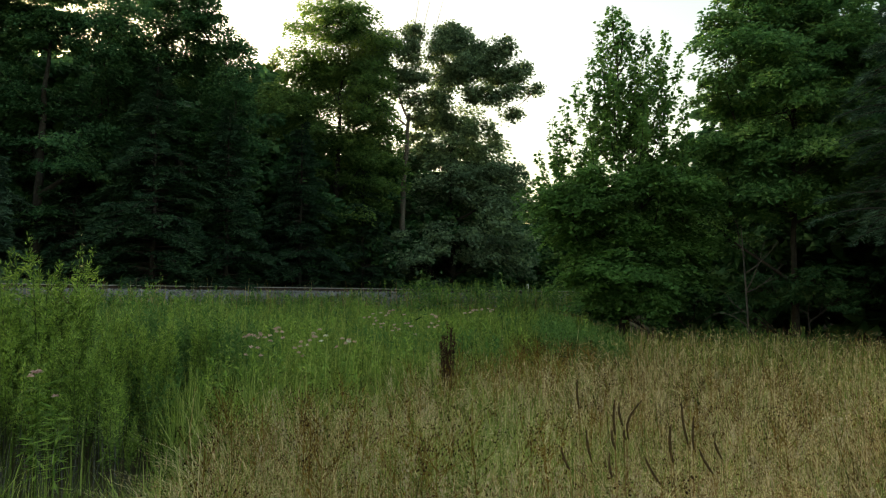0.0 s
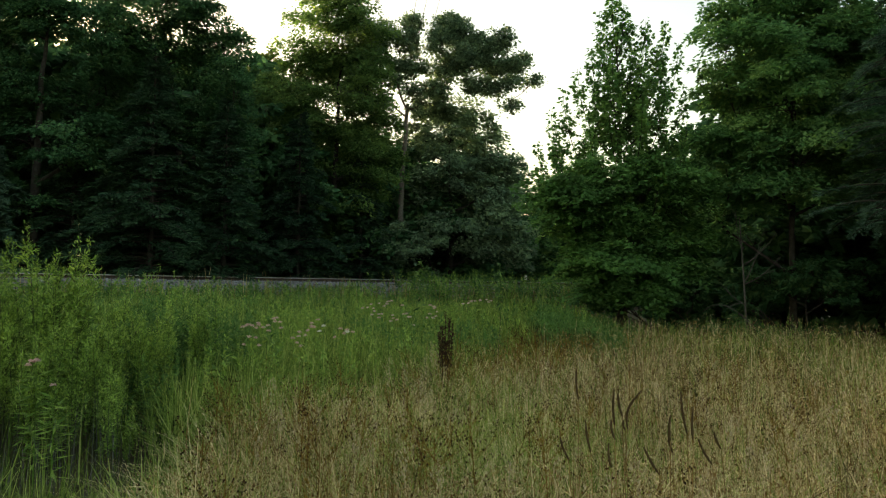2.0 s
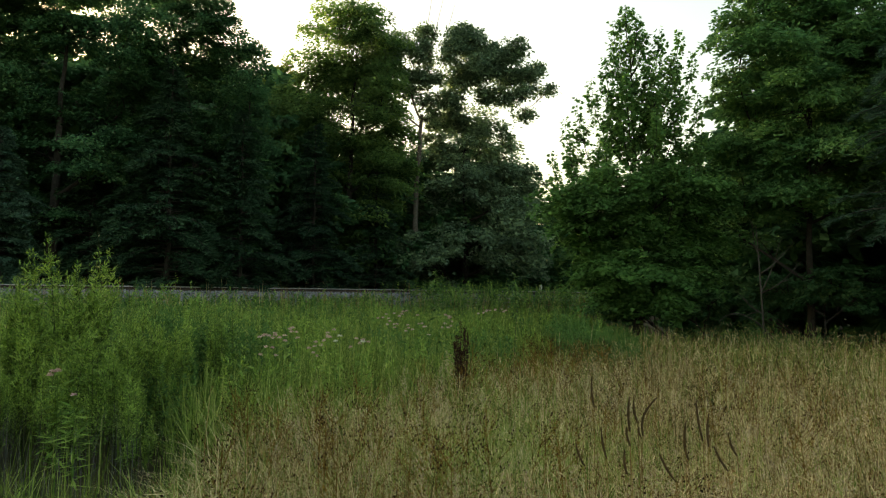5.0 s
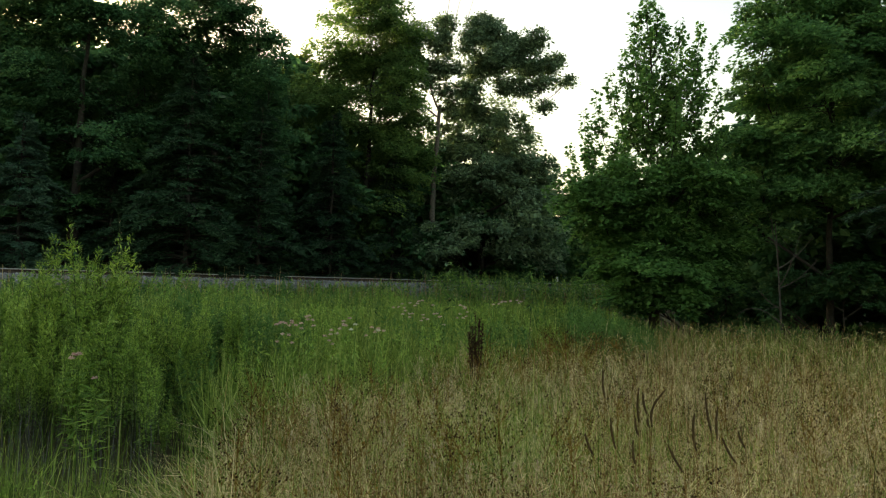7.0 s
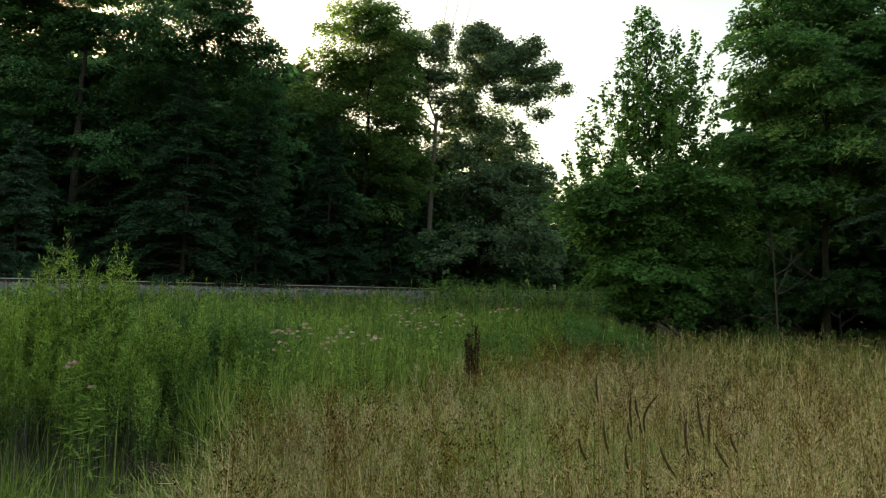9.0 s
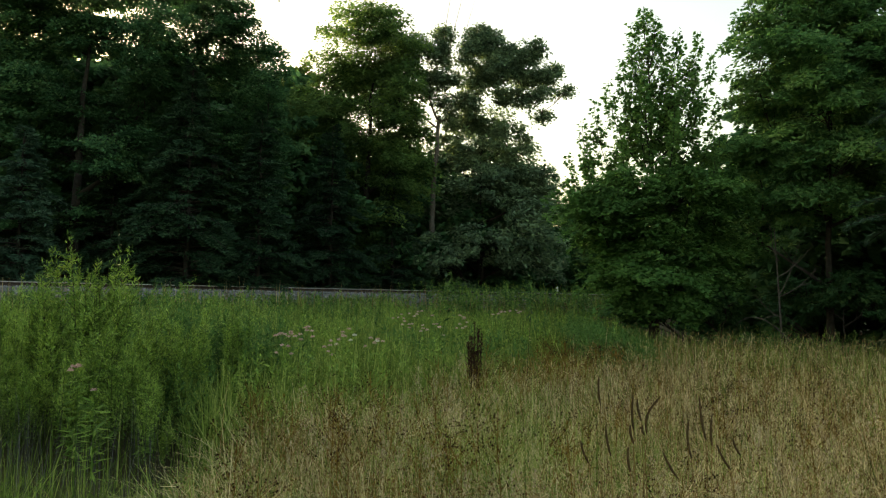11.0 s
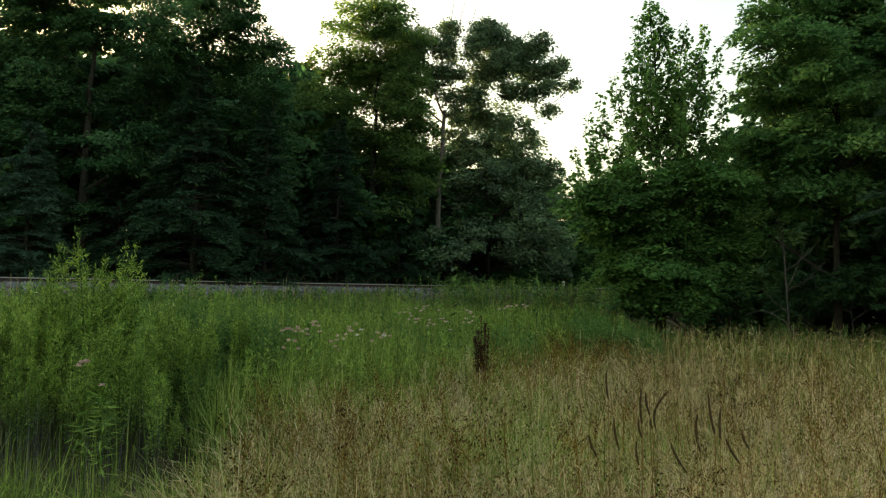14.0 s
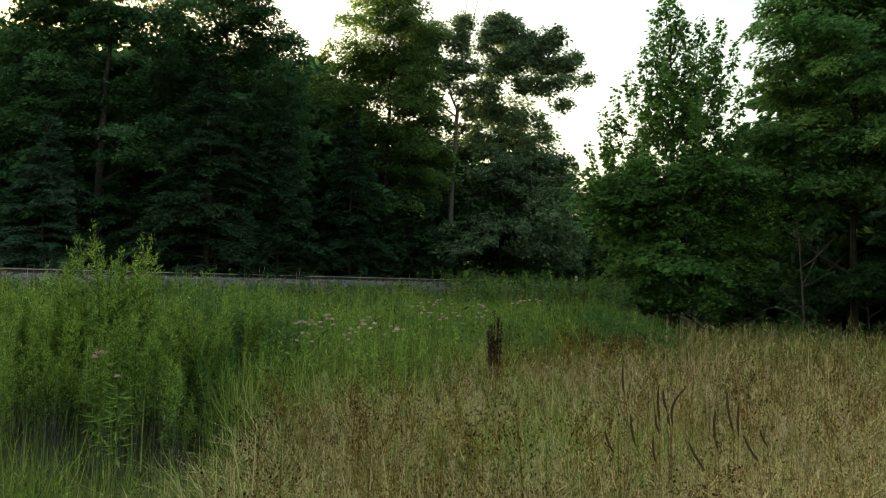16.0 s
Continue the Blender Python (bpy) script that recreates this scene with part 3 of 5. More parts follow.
    build_tree("broadleaf_tree", "sunlit yellow-green tree deep in the wood", (-12.32, 50.00), [(-0.21, -1.39, 15.80, 1.52, 1.52), (0.33, -0.38, 14.16, 1.90, 1.90), (-1.45, 0.61, 13.62, 1.52, 1.90), (0.80, -0.65, 16.80, 0.84, 0.95), (-0.62, 2.18, 11.16, 2.28, 2.28)], M_LEAFSUN, (0.22, 0.14), 24000, 0.2, seed=16, light=0.15)
    build_tree("broadleaf_tree", "dark distant tree at the end of the clearing", (6.00, 54.00), [(-1.49, -1.03, 9.32, 1.64, 2.05), (0.81, 1.34, 7.12, 1.85, 2.46), (2.16, -0.87, 6.50, 1.64, 2.46), (-0.03, -0.49, 4.49, 2.46, 2.05), (4.46, 1.77, 5.90, 2.46, 3.70)], M_LEAF, (0.26, 0.17), 26000, 0.2, seed=17)
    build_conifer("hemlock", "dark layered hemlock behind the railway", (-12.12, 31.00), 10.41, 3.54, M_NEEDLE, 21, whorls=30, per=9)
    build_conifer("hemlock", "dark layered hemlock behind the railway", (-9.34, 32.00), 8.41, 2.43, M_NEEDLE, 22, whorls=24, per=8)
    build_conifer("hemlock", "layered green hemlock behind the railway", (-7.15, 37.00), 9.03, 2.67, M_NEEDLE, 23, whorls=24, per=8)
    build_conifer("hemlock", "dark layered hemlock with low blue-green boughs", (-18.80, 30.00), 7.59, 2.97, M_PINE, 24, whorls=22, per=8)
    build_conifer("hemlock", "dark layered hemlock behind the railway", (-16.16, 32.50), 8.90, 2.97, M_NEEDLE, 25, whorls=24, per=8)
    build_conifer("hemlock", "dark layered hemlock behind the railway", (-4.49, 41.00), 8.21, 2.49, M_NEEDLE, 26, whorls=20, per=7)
    build_maple("maple", "young pointed maple with an airy top of upright spires", (4.88, 20.00), [(-0.30, 0.0, 9.72), (-0.60, 0.15, 9.35), (-0.05, -0.3, 9.35), (0.23, 0.25, 9.2), (0.60, -0.1, 8.98), (1.19, 0.1, 9.05), (1.42, -0.3, 8.3), (0.9, 0.5, 8.3), (-0.91, -0.2, 8.2), (-1.2, 0.2, 7.75), (-1.67, -0.2, 7.1), (-1.82, 0.2, 6.2), (-2.2, 0.0, 5.2), (-1.9, -0.5, 5.0),
        (1.67, 0.1, 7.3), (1.62, -0.3, 6.2), (0.3, -0.9, 8.1), (-0.5, -0.9, 7.6), (0.1, 0.9, 8.2), (-0.6, 0.8, 7.4), (0.9, -0.8, 7.1), (-1.1, -0.9, 6.2), (0.2, -1.2, 6.6), (0.9, 0.9, 6.5), (-0.9, 1.0, 6.0), (1.3, -0.9, 5.6), (-0.3, -1.3, 5.4), (0.6, -1.3, 5.0), (1.9, 0.2, 5.2), (0.0, -0.5, 7.4), (-0.3, 0.4, 6.9), (0.4, 0.2, 6.6), (-0.5, -0.5, 6.6), (0.3, -0.5, 5.8), (-0.8, 0.3, 5.6), (0.7, 0.3, 5.6), (1.0, -0.3, 7.8), (-0.2, 0.4, 8.6), (0.5, 0.5, 7.3), (-2.3, 0.2, 5.7), (-2.0, -0.3, 6.5), (-0.7, -0.4, 8.4)], M_MAPLE, seed=31)
    # the maple's lower skirt is denser than its top
    build_tree("maple", "low bushy maple at the foot of a taller one", (4.56, 19.30), [(-1.50, -0.77, 4.06, 0.81, 0.66), (-0.39, -0.23, 4.50, 1.03, 0.66), (0.83, -0.01, 4.61, 0.95, 0.66), (-0.44, 0.30, 3.46, 1.10, 0.73), (0.86, 0.71, 3.50, 1.10, 0.73), (-1.91, -0.20, 4.36, 0.44, 0.41), (-0.41, -0.85, 2.38, 1.10, 0.62), (0.82, 0.09, 2.42, 1.10, 0.62), (1.79, 0.56, 3.19, 0.66, 0.81), (-0.93, 0.09, 2.85, 0.66, 0.66), (1.72, -0.19, 4.37, 0.51, 0.66), (0.03, -0.71, 1.82, 1.32, 0.44)], M_MAPLE, (0.115, 0.098), 46000, 0.1, 0.9, seed=32, clump=0.62, per=150, flat=0.28, hang=0.35, hollow=4.0, roll=0.35, group="trees at the field's edge")
    build_tree("ash_tree", "large dense ash with drooping leafy sprays", (9.60, 20.50), [(-1.17, -0.16, 9.70, 1.01, 0.86), (0.37, 0.38, 10.58, 1.40, 0.94), (-1.88, -0.51, 8.53, 0.62, 0.56), (-0.66, -0.70, 8.24, 1.40, 0.94), (0.98, -0.22, 9.04, 1.25, 1.09), (-1.53, 0.46, 7.47, 0.86, 0.78), (-0.32, -0.55, 6.88, 1.40, 0.94), (1.83, 0.89, 7.44, 1.25, 1.09), (-2.08, 0.04, 6.24, 0.70, 0.78), (-0.98, 0.15, 5.79, 1.25, 0.78), (0.09, -0.85, 5.29, 1.40, 0.94), (-1.56, 0.34, 4.70, 1.01, 0.70), (-0.64, -0.77, 4.47, 1.25, 0.56), (1.33, -0.18, 4.71, 1.09, 0.78), (-1.84, 0.29, 3.50, 0.78, 0.56), (1.75, -0.85, 5.44, 0.94, 1.25), (2.09, -0.71, 8.55, 1.09, 1.40), (0.96, 0.33, 9.73, 1.25, 0.70), (-0.65, 0.52, 9.44, 1.17, 0.53)], M_ASH, (0.14, 0.075), 100000, 0.11, seed=33, clump=0.66, flat=0.4, droop=0.3, per=300, hang=0.35, hollow=3.5, roll=0.8, fan=1.1, group="trees at the field's edge")
    build_conifer("white_pine", "soft blue-green white pine beside the field", (10.79, 17.50), 9.68, 1.86, M_PINE, 27, whorls=24, per=7, needle=(0.16, 0.02), group="trees at the field's edge", dens=1.3, lift=3.2)
    build_tree("shrub", "low shady shrub under the field-edge trees", (9.62, 19.90), [(-1.40, -0.01, 2.14, 0.61, 0.53), (-0.50, 0.34, 1.85, 0.76, 0.45), (0.32, 0.13, 2.15, 0.68, 0.53), (0.78, -0.12, 1.70, 0.68, 0.42), (-1.90, -0.09, 1.54, 0.61, 0.38)], M_LEAF, (0.12, 0.075), 6000, 0.04, seed=41, clump=0.22, group="shrubs under the trees")
    build_tree("shrub", "low shady shrub under the field-edge trees", (13.11, 22.80), [(-0.70, -0.52, 2.21, 0.87, 0.69), (0.36, -0.16, 2.05, 0.87, 0.78), (0.68, -0.76, 2.54, 1.04, 1.04)], M_LEAF, (0.12, 0.075), 5000, 0.04, seed=42, clump=0.22, group="shrubs under the trees")
    build_tree("shrub", "low shady shrub under the field-edge trees", (6.58, 20.30), [(-0.66, -0.56, 1.54, 0.62, 0.39), (0.38, 0.31, 1.69, 0.62, 0.46), (-1.73, -0.06, 1.38, 0.77, 0.31), (-2.44, 0.18, 1.53, 0.62, 0.31)], M_LEAF, (0.12, 0.075), 5000, 0.04, seed=43, clump=0.22, group="shrubs under the trees")
    deep = [build_tree("woodland_tree", "dark leafy filler tree for the wood and unseen light screens", (-30.0 + 9 * q, 62.0), [(0, 0, 6.5, 2.6, 2.6), (1.2, 0.5, 4.2, 2.4, 2.0), (-1.4, -0.3, 4.6, 2.3, 2.0), (0.4, 0.8, 2.4, 2.8, 1.6), (-0.8, -0.8, 8.2, 1.6, 1.8)], M_LEAF, (0.42, 0.29), 8000, 0.2, seed=51 + q, clump=0.8, per=60, group="trees inside the wood") for q in range(3)]
    rng = np.random.default_rng(77)
    near_wood = [(-34, 40, 1.9), (-29, 38, 1.8), (-25, 42, 1.7), (-21, 39, 1.78), (-22.5, 44, 1.7), (-14.5, 46, 1.75), (-17.5, 40, 1.7), (-15.5, 42, 1.6), (-12.6, 43, 1.25), (-9.5, 47, 1.5), (-6, 47, 1.35), (-2.4, 48, 1.15), (0.8, 49, 1.25), (-27, 48, 1.7), (-19, 48, 1.85), (-12, 52, 1.6), (-4, 56, 1.6), (3.5, 52, 1.0), (7, 60, 0.9), (11, 58, 0.9)]
    # wood behind, plus unseen trees added far right and left to block light
    back_and_screen_wood = [(12.5, 27, 1.2), (15.5, 27, 1.4), (19, 30, 1.5), (14, 36, 1.3), (18, 24, 1.5), (22, 26, 1.6), (10.5, 25.5, 0.9), (8.0, 27.5, 0.75), (24, 34, 1.5), (18, 40, 1.3), (26, 20, 1.5), (15.2, 15.0, 1.3), (16.0, 10.5, 1.35), (16.5, 6.0, 1.3), (-40, 34, 1.9), (-38, 44, 2.0), (-42, 25, 1.9), (-38, 17, 1.8), (-41, 29, 1.9), (-36, 9, 1.7), (-23, 35.5, 1.5), (-12.5, 37.5, 1.1), (-8.5, 41, 1.2), (-4.5, 44.5, 1.05), (0.5, 46, 0.95)]
    for x, y, k in near_wood + back_and_screen_wood:
        c = copy_thing(deep[int(rng.integers(0, 3))], pose(x, y, float(ground_z(x, y)) - 0.1, 0, 0, rng.uniform(0, 360)))
        c.scale = (k, k, k)


# ---- meadow ----
EDGE_Y = [0, 2.0, 3.4, 5.8, 8.2, 12.8, 17, 23, 60]
EDGE_X = [-2.6, -2.0, -1.5, -1.3, -0.1, 2.6, 3.9, 5.3, 9.0]


def dryness(x, y):
    """Metres inside the dry part of the field, negative in the green part."""
    wob = 0.35 * np.sin(x * 1.9 + y * 0.8) + 0.25 * np.sin(y * 2.3 - x)
    return (x - np.interp(y, EDGE_Y, EDGE_X)) * 0.8 + wob * np.clip(y / 8, 0.25, 1.2)


def scatter(rng, n, r0, r1, half=48.0, power=1.0):
    """Places over a fan of the field, thinning with distance."""
    r = r0 + (r1 - r0) * rng.uniform(0, 1, n) ** power
    a = radians(half) * rng.uniform(-1, 1, n)
    return np.sin(a) * r, np.cos(a) * r


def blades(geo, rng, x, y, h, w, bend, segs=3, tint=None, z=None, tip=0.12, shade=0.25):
    """Grass blades: bent tapering strips that grow from the ground."""
    n = len(x)
    z = ground_z(x, y) - 0.02 if z is None else z
    yaw, face = rng.uniform(0, 2 * np.pi, n), rng.uniform(0, 2 * np.pi, n)
    t = np.linspace(0, 1, segs + 1)
    b = (h * bend)[:, None] * t ** 2.2
    up = h[:, None] * (t - 0.35 * np.clip(bend, 0, 1.5)[:, None] * t ** 3)
    px, py, pz = x[:, None] + np.cos(yaw)[:, None] * b, y[:, None] + np.sin(yaw)[:, None] * b, z[:, None] + up
    wd = w[:, None] * (1 - (1 - tip) * t ** 1.5) * 0.5
    sx, sy = np.cos(face)[:, None] * wd, np.sin(face)[:, None] * wd
    v = np.stack([np.stack([px - sx, py - sy, pz], -1), np.stack([px + sx, py + sy, pz], -1)], 2)
    k = (np.arange(n) * (segs + 1) * 2)[:, None] + np.arange(segs)[None] * 2
    f = np.stack([k, k + 1, k + 3, k + 2], -1).reshape(-1, 4)
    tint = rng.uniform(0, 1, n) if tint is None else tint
    # bleached tips are paler; the darker foot is shade put into the tint
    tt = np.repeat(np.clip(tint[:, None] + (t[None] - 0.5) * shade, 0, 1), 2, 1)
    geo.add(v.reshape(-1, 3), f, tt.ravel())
    return px[:, -1], py[:, -1], pz[:, -1], yaw


def build_grass():
    rng = np.random.default_rng(21)
    straw, green, seeds = Geo(), Geo(), Geo()
    bands = [(0.95, 3.2, 36000, 4, 0.0046), (2.6, 6.0, 64000, 3, 0.0062), (5.5, 11.0, 76000, 2, 0.0085), (10.0, 24.0, 92000, 2, 0.012), (23.0, 46.0, 12000, 1, 0.04)]
    for r0, r1, n, segs, w in bands:
        x, y = scatter(rng, n, r0, r1, 47 if r1 < 30 else 40, 0.75)
        d = dryness(x, y)
        s = track_offset(x, y)
        keep = (s > 2.6) & ((s > 4.2) | (rng.uniform(0, 1, n) < 0.25))
        keep &= ~((x > 5.0) & (y > 18.5))
        tuft = np.sin(x * 9.1 + 2.0 * np.sin(y * 2.3)) * np.sin(y * 8.3 + 1.7 * np.sin(x * 2.9))
        keep &= ~((x < -1.15 - 0.05 * y) & (y < 5.2)) | (rng.uniform(0, 1, n) < np.where(y > 4.6, 0.4, 0.5))
        keep &= (tuft > -0.25) | (rng.uniform(0, 1, n) < 0.35) | (y > 12)
        hollow = ((x + 2.75) / 0.95) ** 2 + ((y - 5.35) / 0.75) ** 2
        keep &= (hollow > 1) | (rng.uniform(0, 1, n) < 0.35)
        keep &= ~((x < -2.3 - 0.1 * (y - 5)) & (x > -4.4) & (y > 4.9) & (y < 7.6)) | (rng.uniform(0, 1, n) < 0.22)
        keep &= ~((x < -2.15 - 0.15 * (y - 5)) & (y > 4.6) & (y < 11)) | (rng.uniform(0, 1, n) < 0.18)
        x, y, d = x[keep], y[keep], d[keep]
        patchy = 0.5 + 0.5 * np.sin(x * 2.1 + 1.0) * np.sin(y * 1.7 + x * 0.6)
        green_share = np.clip(0.5 - d * 0.55, 0.0, 1.0)
        green_share = np.maximum(green_share, 0.55 * np.clip(patchy * 2 - 0.5, 0, 1) * np.exp(-((x + 0.1) / 1.3) ** 2) * (y < 10) + 0.7 * np.exp(-((x - 0.45) / 0.8) ** 2 - ((y - 6.0) / 1.4) ** 2) + 0.26 + 0.2 * np.clip((x - 2.2) / 2, 0, 1))
        green_share = np.where((x < -0.9 - 0.12 * y) & (y < 6.2), 1.0, green_share)
        isg = rng.uniform(0, 1, len(x)) < green_share
        # dry stalks and bents
        xs, ys = x[~isg], y[~isg]
        m = len(xs)
        swell = 0.5 + 0.5 * np.sin(xs * 2.7 + ys * 1.1) * np.sin(ys * 2.2 - xs * 1.3)
        h = np.clip(rng.normal(0.84, 0.12, m), 0.4, 1.2) * np.where(rng.uniform(0, 1, m) < 0.3, 0.72, 1.0) * (0.92 + 0.16 * swell)
        h *= 1 + 0.22 * np.exp(-((xs - 0.7) / 0.9) ** 2 - ((ys - 2.5) / 0.9) ** 2)
        h *= 0.90 + 0.17 * np.sin(xs * 4.3 + 1.7 * np.sin(ys * 2.1)) * np.sin(ys * 3.9 + 1.3 * np.sin(xs * 1.7))
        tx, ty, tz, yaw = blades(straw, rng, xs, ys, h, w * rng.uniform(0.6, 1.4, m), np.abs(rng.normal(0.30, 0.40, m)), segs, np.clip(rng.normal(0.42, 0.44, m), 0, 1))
        if r1 < 25:
            head = rng.uniform(0, 1, m) < (0.55 if r1 < 12 else 0.35)
            tx, ty, tz, yaw = tx[head], ty[head], tz[head], yaw[head]
            per = 7 if r1 < 4 else 5 if r1 < 12 else 3
            k = len(tx)
            ln = 0.014 if r1 < 4 else 0.018 if r1 < 7 else 0.022 if r1 < 12 else 0.034
            brown = (np.sin(tx * 1.3 + ty * 0.9) * np.sin(tx * 0.7 - ty * 1.9) > 0.15) & (rng.uniform(0, 1, k) < 0.75)
            brown |= (ty > 5.5) & (rng.uniform(0, 1, k) < 0.55)
            brown |= (np.abs(dryness(tx, ty) - 0.7) < 0.8) & (ty > 6.0) & (rng.uniform(0, 1, k) < 0.8)
            for q in range(per):
                down = q / per * 0.13
                p = np.stack([tx + rng.normal(0, 0.010 + 0.006 * q, k), ty + rng.normal(0, 0.010 + 0.006 * q, k), tz - down], -1)
                tint = np.where(brown, rng.uniform(0.0, 0.4, k), rng.uniform(0.25, 0.8, k))
                leaves(seeds, rng, p, ln, ln * 0.42, -0.7, 0.5, yaw + rng.normal(0, 1.0, k), tint)
            # dark round seed cups in open clusters
            if r1 < 12:
                c = rng.uniform(0, 1, k) < 0.015 + 0.07 * brown
                for q in range(7):
                    p = np.stack([tx[c] + rng.normal(0, 0.035, c.sum()), ty[c] + rng.normal(0, 0.035, c.sum()), tz[c] + rng.normal(-0.01, 0.04, c.sum())], -1)
                    leaves(seeds, rng, p, 0.010, 0.009, -0.9, 0.5, None, rng.uniform(0, 0.15, c.sum()))
        # green grass
        xs, ys = x[isg], y[isg]
        m = len(xs)
        inside = np.clip(-dryness(xs, ys) / 2.5, 0, 1)
        h = np.clip(rng.normal(0.72, 0.14, m), 0.3, 1.1) * (1 + 0.22 * inside)
        h *= np.where((track_offset(xs, ys) < 9) & (xs < 2), 0.6, 1.0)
        h *= np.where((xs < -0.9 - 0.12 * ys) & (ys < 6.2), np.where(ys < 4.7, 0.84, 0.5), 1.0)
        # front-left blades take a little of the hollow's shade in their tint
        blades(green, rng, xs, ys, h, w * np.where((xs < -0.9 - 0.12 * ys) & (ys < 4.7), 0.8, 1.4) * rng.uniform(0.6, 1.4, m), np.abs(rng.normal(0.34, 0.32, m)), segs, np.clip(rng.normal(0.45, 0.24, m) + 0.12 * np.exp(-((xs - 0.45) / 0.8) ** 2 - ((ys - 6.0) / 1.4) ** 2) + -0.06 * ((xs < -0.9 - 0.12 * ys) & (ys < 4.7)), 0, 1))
    # tangled loose straws in the upper layer of the field
    for r0, r1, n, w, ln in ((1.1, 3.2, 8000, 0.0022, 0.08), (3.0, 7.0, 13000, 0.0026, 0.085), (6.5, 13.0, 18000, 0.0045, 0.10), (12.0, 22.0, 14000, 0.007, 0.11)):
        x, y = scatter(rng, n, r0, r1, 45, 0.8)
        ok = (dryness(x, y) > 0.1) & ~((x > 5.0) & (y > 18.5)) & ~((x < -0.9 - 0.12 * y) & (y < 6.2))
        x, y = x[ok], y[ok]
        m = len(x)
        lift = 1 + 0.22 * np.exp(-((x - 0.7) / 0.9) ** 2 - ((y - 2.5) / 0.9) ** 2)
        p = np.stack([x, y, ground_z(x, y) + lift * rng.uniform(0.50, 0.90, m)], -1)
        leaves(straw, rng, p, ln, w, -0.45, 0.6, None, np.clip(rng.normal(0.58, 0.36, m), 0, 1), 1.0)
    # fine pale bents that arch over at the top
    for r0, r1, n, w in ((1.3, 3.5, 8000, 0.0030), (3.0, 7.0, 19000, 0.0044), (6.5, 12.0, 16000, 0.0066)):
        x, y = scatter(rng, n, r0, r1, 40, 0.8)
        ok = (dryness(x, y) > -0.4) & ~((x < -0.9 - 0.12 * y) & (y < 6.2)) & (np.sin(x * 3.1 + y) * np.sin(y * 2.7 - x * 0.8) > -0.35)
        x, y = x[ok], y[ok]
        m = len(x)
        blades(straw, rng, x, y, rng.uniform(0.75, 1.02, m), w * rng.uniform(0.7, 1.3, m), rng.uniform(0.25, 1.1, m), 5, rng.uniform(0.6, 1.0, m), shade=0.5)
    # the field goes on round the place, thinner
    x = np.concatenate([rng.uniform(-16, 16, 36000), rng.uniform(-7, 7, 44000)])
    y = np.concatenate([rng.uniform(-9, 17, 36000), rng.uniform(-6, 6, 44000)])
    out = (np.abs(np.arctan2(x, y)) > radians(45)) | (np.hypot(x, y) < 1.1)
    out &= ~((x < -4) & (y > 9))
    x, y = x[out], y[out]
    m = len(x)
    close = np.hypot(x, y) < 1.3
    h = np.where(close, 0.16, np.clip(rng.normal(0.8, 0.15, m), 0.3, 1.1))
    isg = rng.uniform(0, 1, m) < np.clip(0.45 - dryness(x, y) * 0.5, 0.2, 1)
    for sel, geo in ((~isg, straw), (isg, green)):
        k = int(sel.sum())
        blades(geo, rng, x[sel], y[sel], h[sel], rng.uniform(0.008, 0.02, k), np.abs(rng.normal(0.35, 0.35, k)), 2, np.clip(rng.normal(0.5, 0.25, k), 0, 1))
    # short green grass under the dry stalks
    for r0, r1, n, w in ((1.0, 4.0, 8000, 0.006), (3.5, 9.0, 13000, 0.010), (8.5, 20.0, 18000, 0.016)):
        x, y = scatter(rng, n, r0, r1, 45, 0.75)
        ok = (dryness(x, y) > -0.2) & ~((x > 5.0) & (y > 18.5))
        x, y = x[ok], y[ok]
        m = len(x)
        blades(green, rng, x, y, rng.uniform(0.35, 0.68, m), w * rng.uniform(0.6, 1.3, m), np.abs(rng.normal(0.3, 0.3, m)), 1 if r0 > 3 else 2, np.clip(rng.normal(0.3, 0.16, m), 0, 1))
    # pale feathery plumes on the tallest bents
    x, y = scatter(rng, 340, 1.7, 8.5, 36, 0.7)
    ok = (dryness(x, y) > -0.5) & (x > -0.7 - 0.1 * y) & (np.sin(x * 2.9 + 0.5) * np.sin(y * 2.3 + x) > -0.25)
    x, y = x[ok], y[ok]
    m = len(x)
    tx, ty, tz, yaw = blades(straw, rng, x, y, rng.uniform(0.82, 1.05, m), np.full(m, 0.003), np.abs(rng.normal(0.2, 0.2, m)), 4, np.full(m, 0.8))
    for q in range(60):
        down = rng.uniform(0, 0.16, m)
        wide = 0.005 + 0.016 * np.sin(down / 0.16 * 3.14)
        p = np.stack([tx + rng.normal(0, 1, m) * wide, ty + rng.normal(0, 1, m) * wide, tz - down], -1)
        leaves(seeds, rng, p, 0.019, 0.006, -1.0, 0.3, None, rng.uniform(0.8, 1.0, m))
    # long arching yellow-green leaves in front
    x, y = scatter(rng, 3400, 1.3, 6.5, 40, 0.8)
    x = np.where(x < -1.0 - 0.1 * y, x * -0.6, x)
    blades(green, rng, x, y, rng.uniform(0.6, 1.0, 3400), rng.uniform(0.006, 0.012, 3400), rng.uniform(0.3, 1.0, 3400), 5, rng.uniform(0.6, 1.0, 3400))
    # thin tall stems along the railway bank
    t, s = rng.uniform(-12, 34, 1500), rng.uniform(3.2, 8.0, 1500)
    x, y = TRACK_A[0] + TRACK_DIR[0] * t + TRACK_SIDE[0] * s, TRACK_A[1] + TRACK_DIR[1] * t + TRACK_SIDE[1] * s
    blades(straw, rng, x, y, rng.uniform(0.8, 1.45, 1500), rng.uniform(0.012, 0.028, 1500), np.abs(rng.normal(0.1, 0.15, 1500)), 3, rng.uniform(0.2, 0.7, 1500))
    # dead grey stems of last year standing in the hollow under the weeds
    dead = Geo()
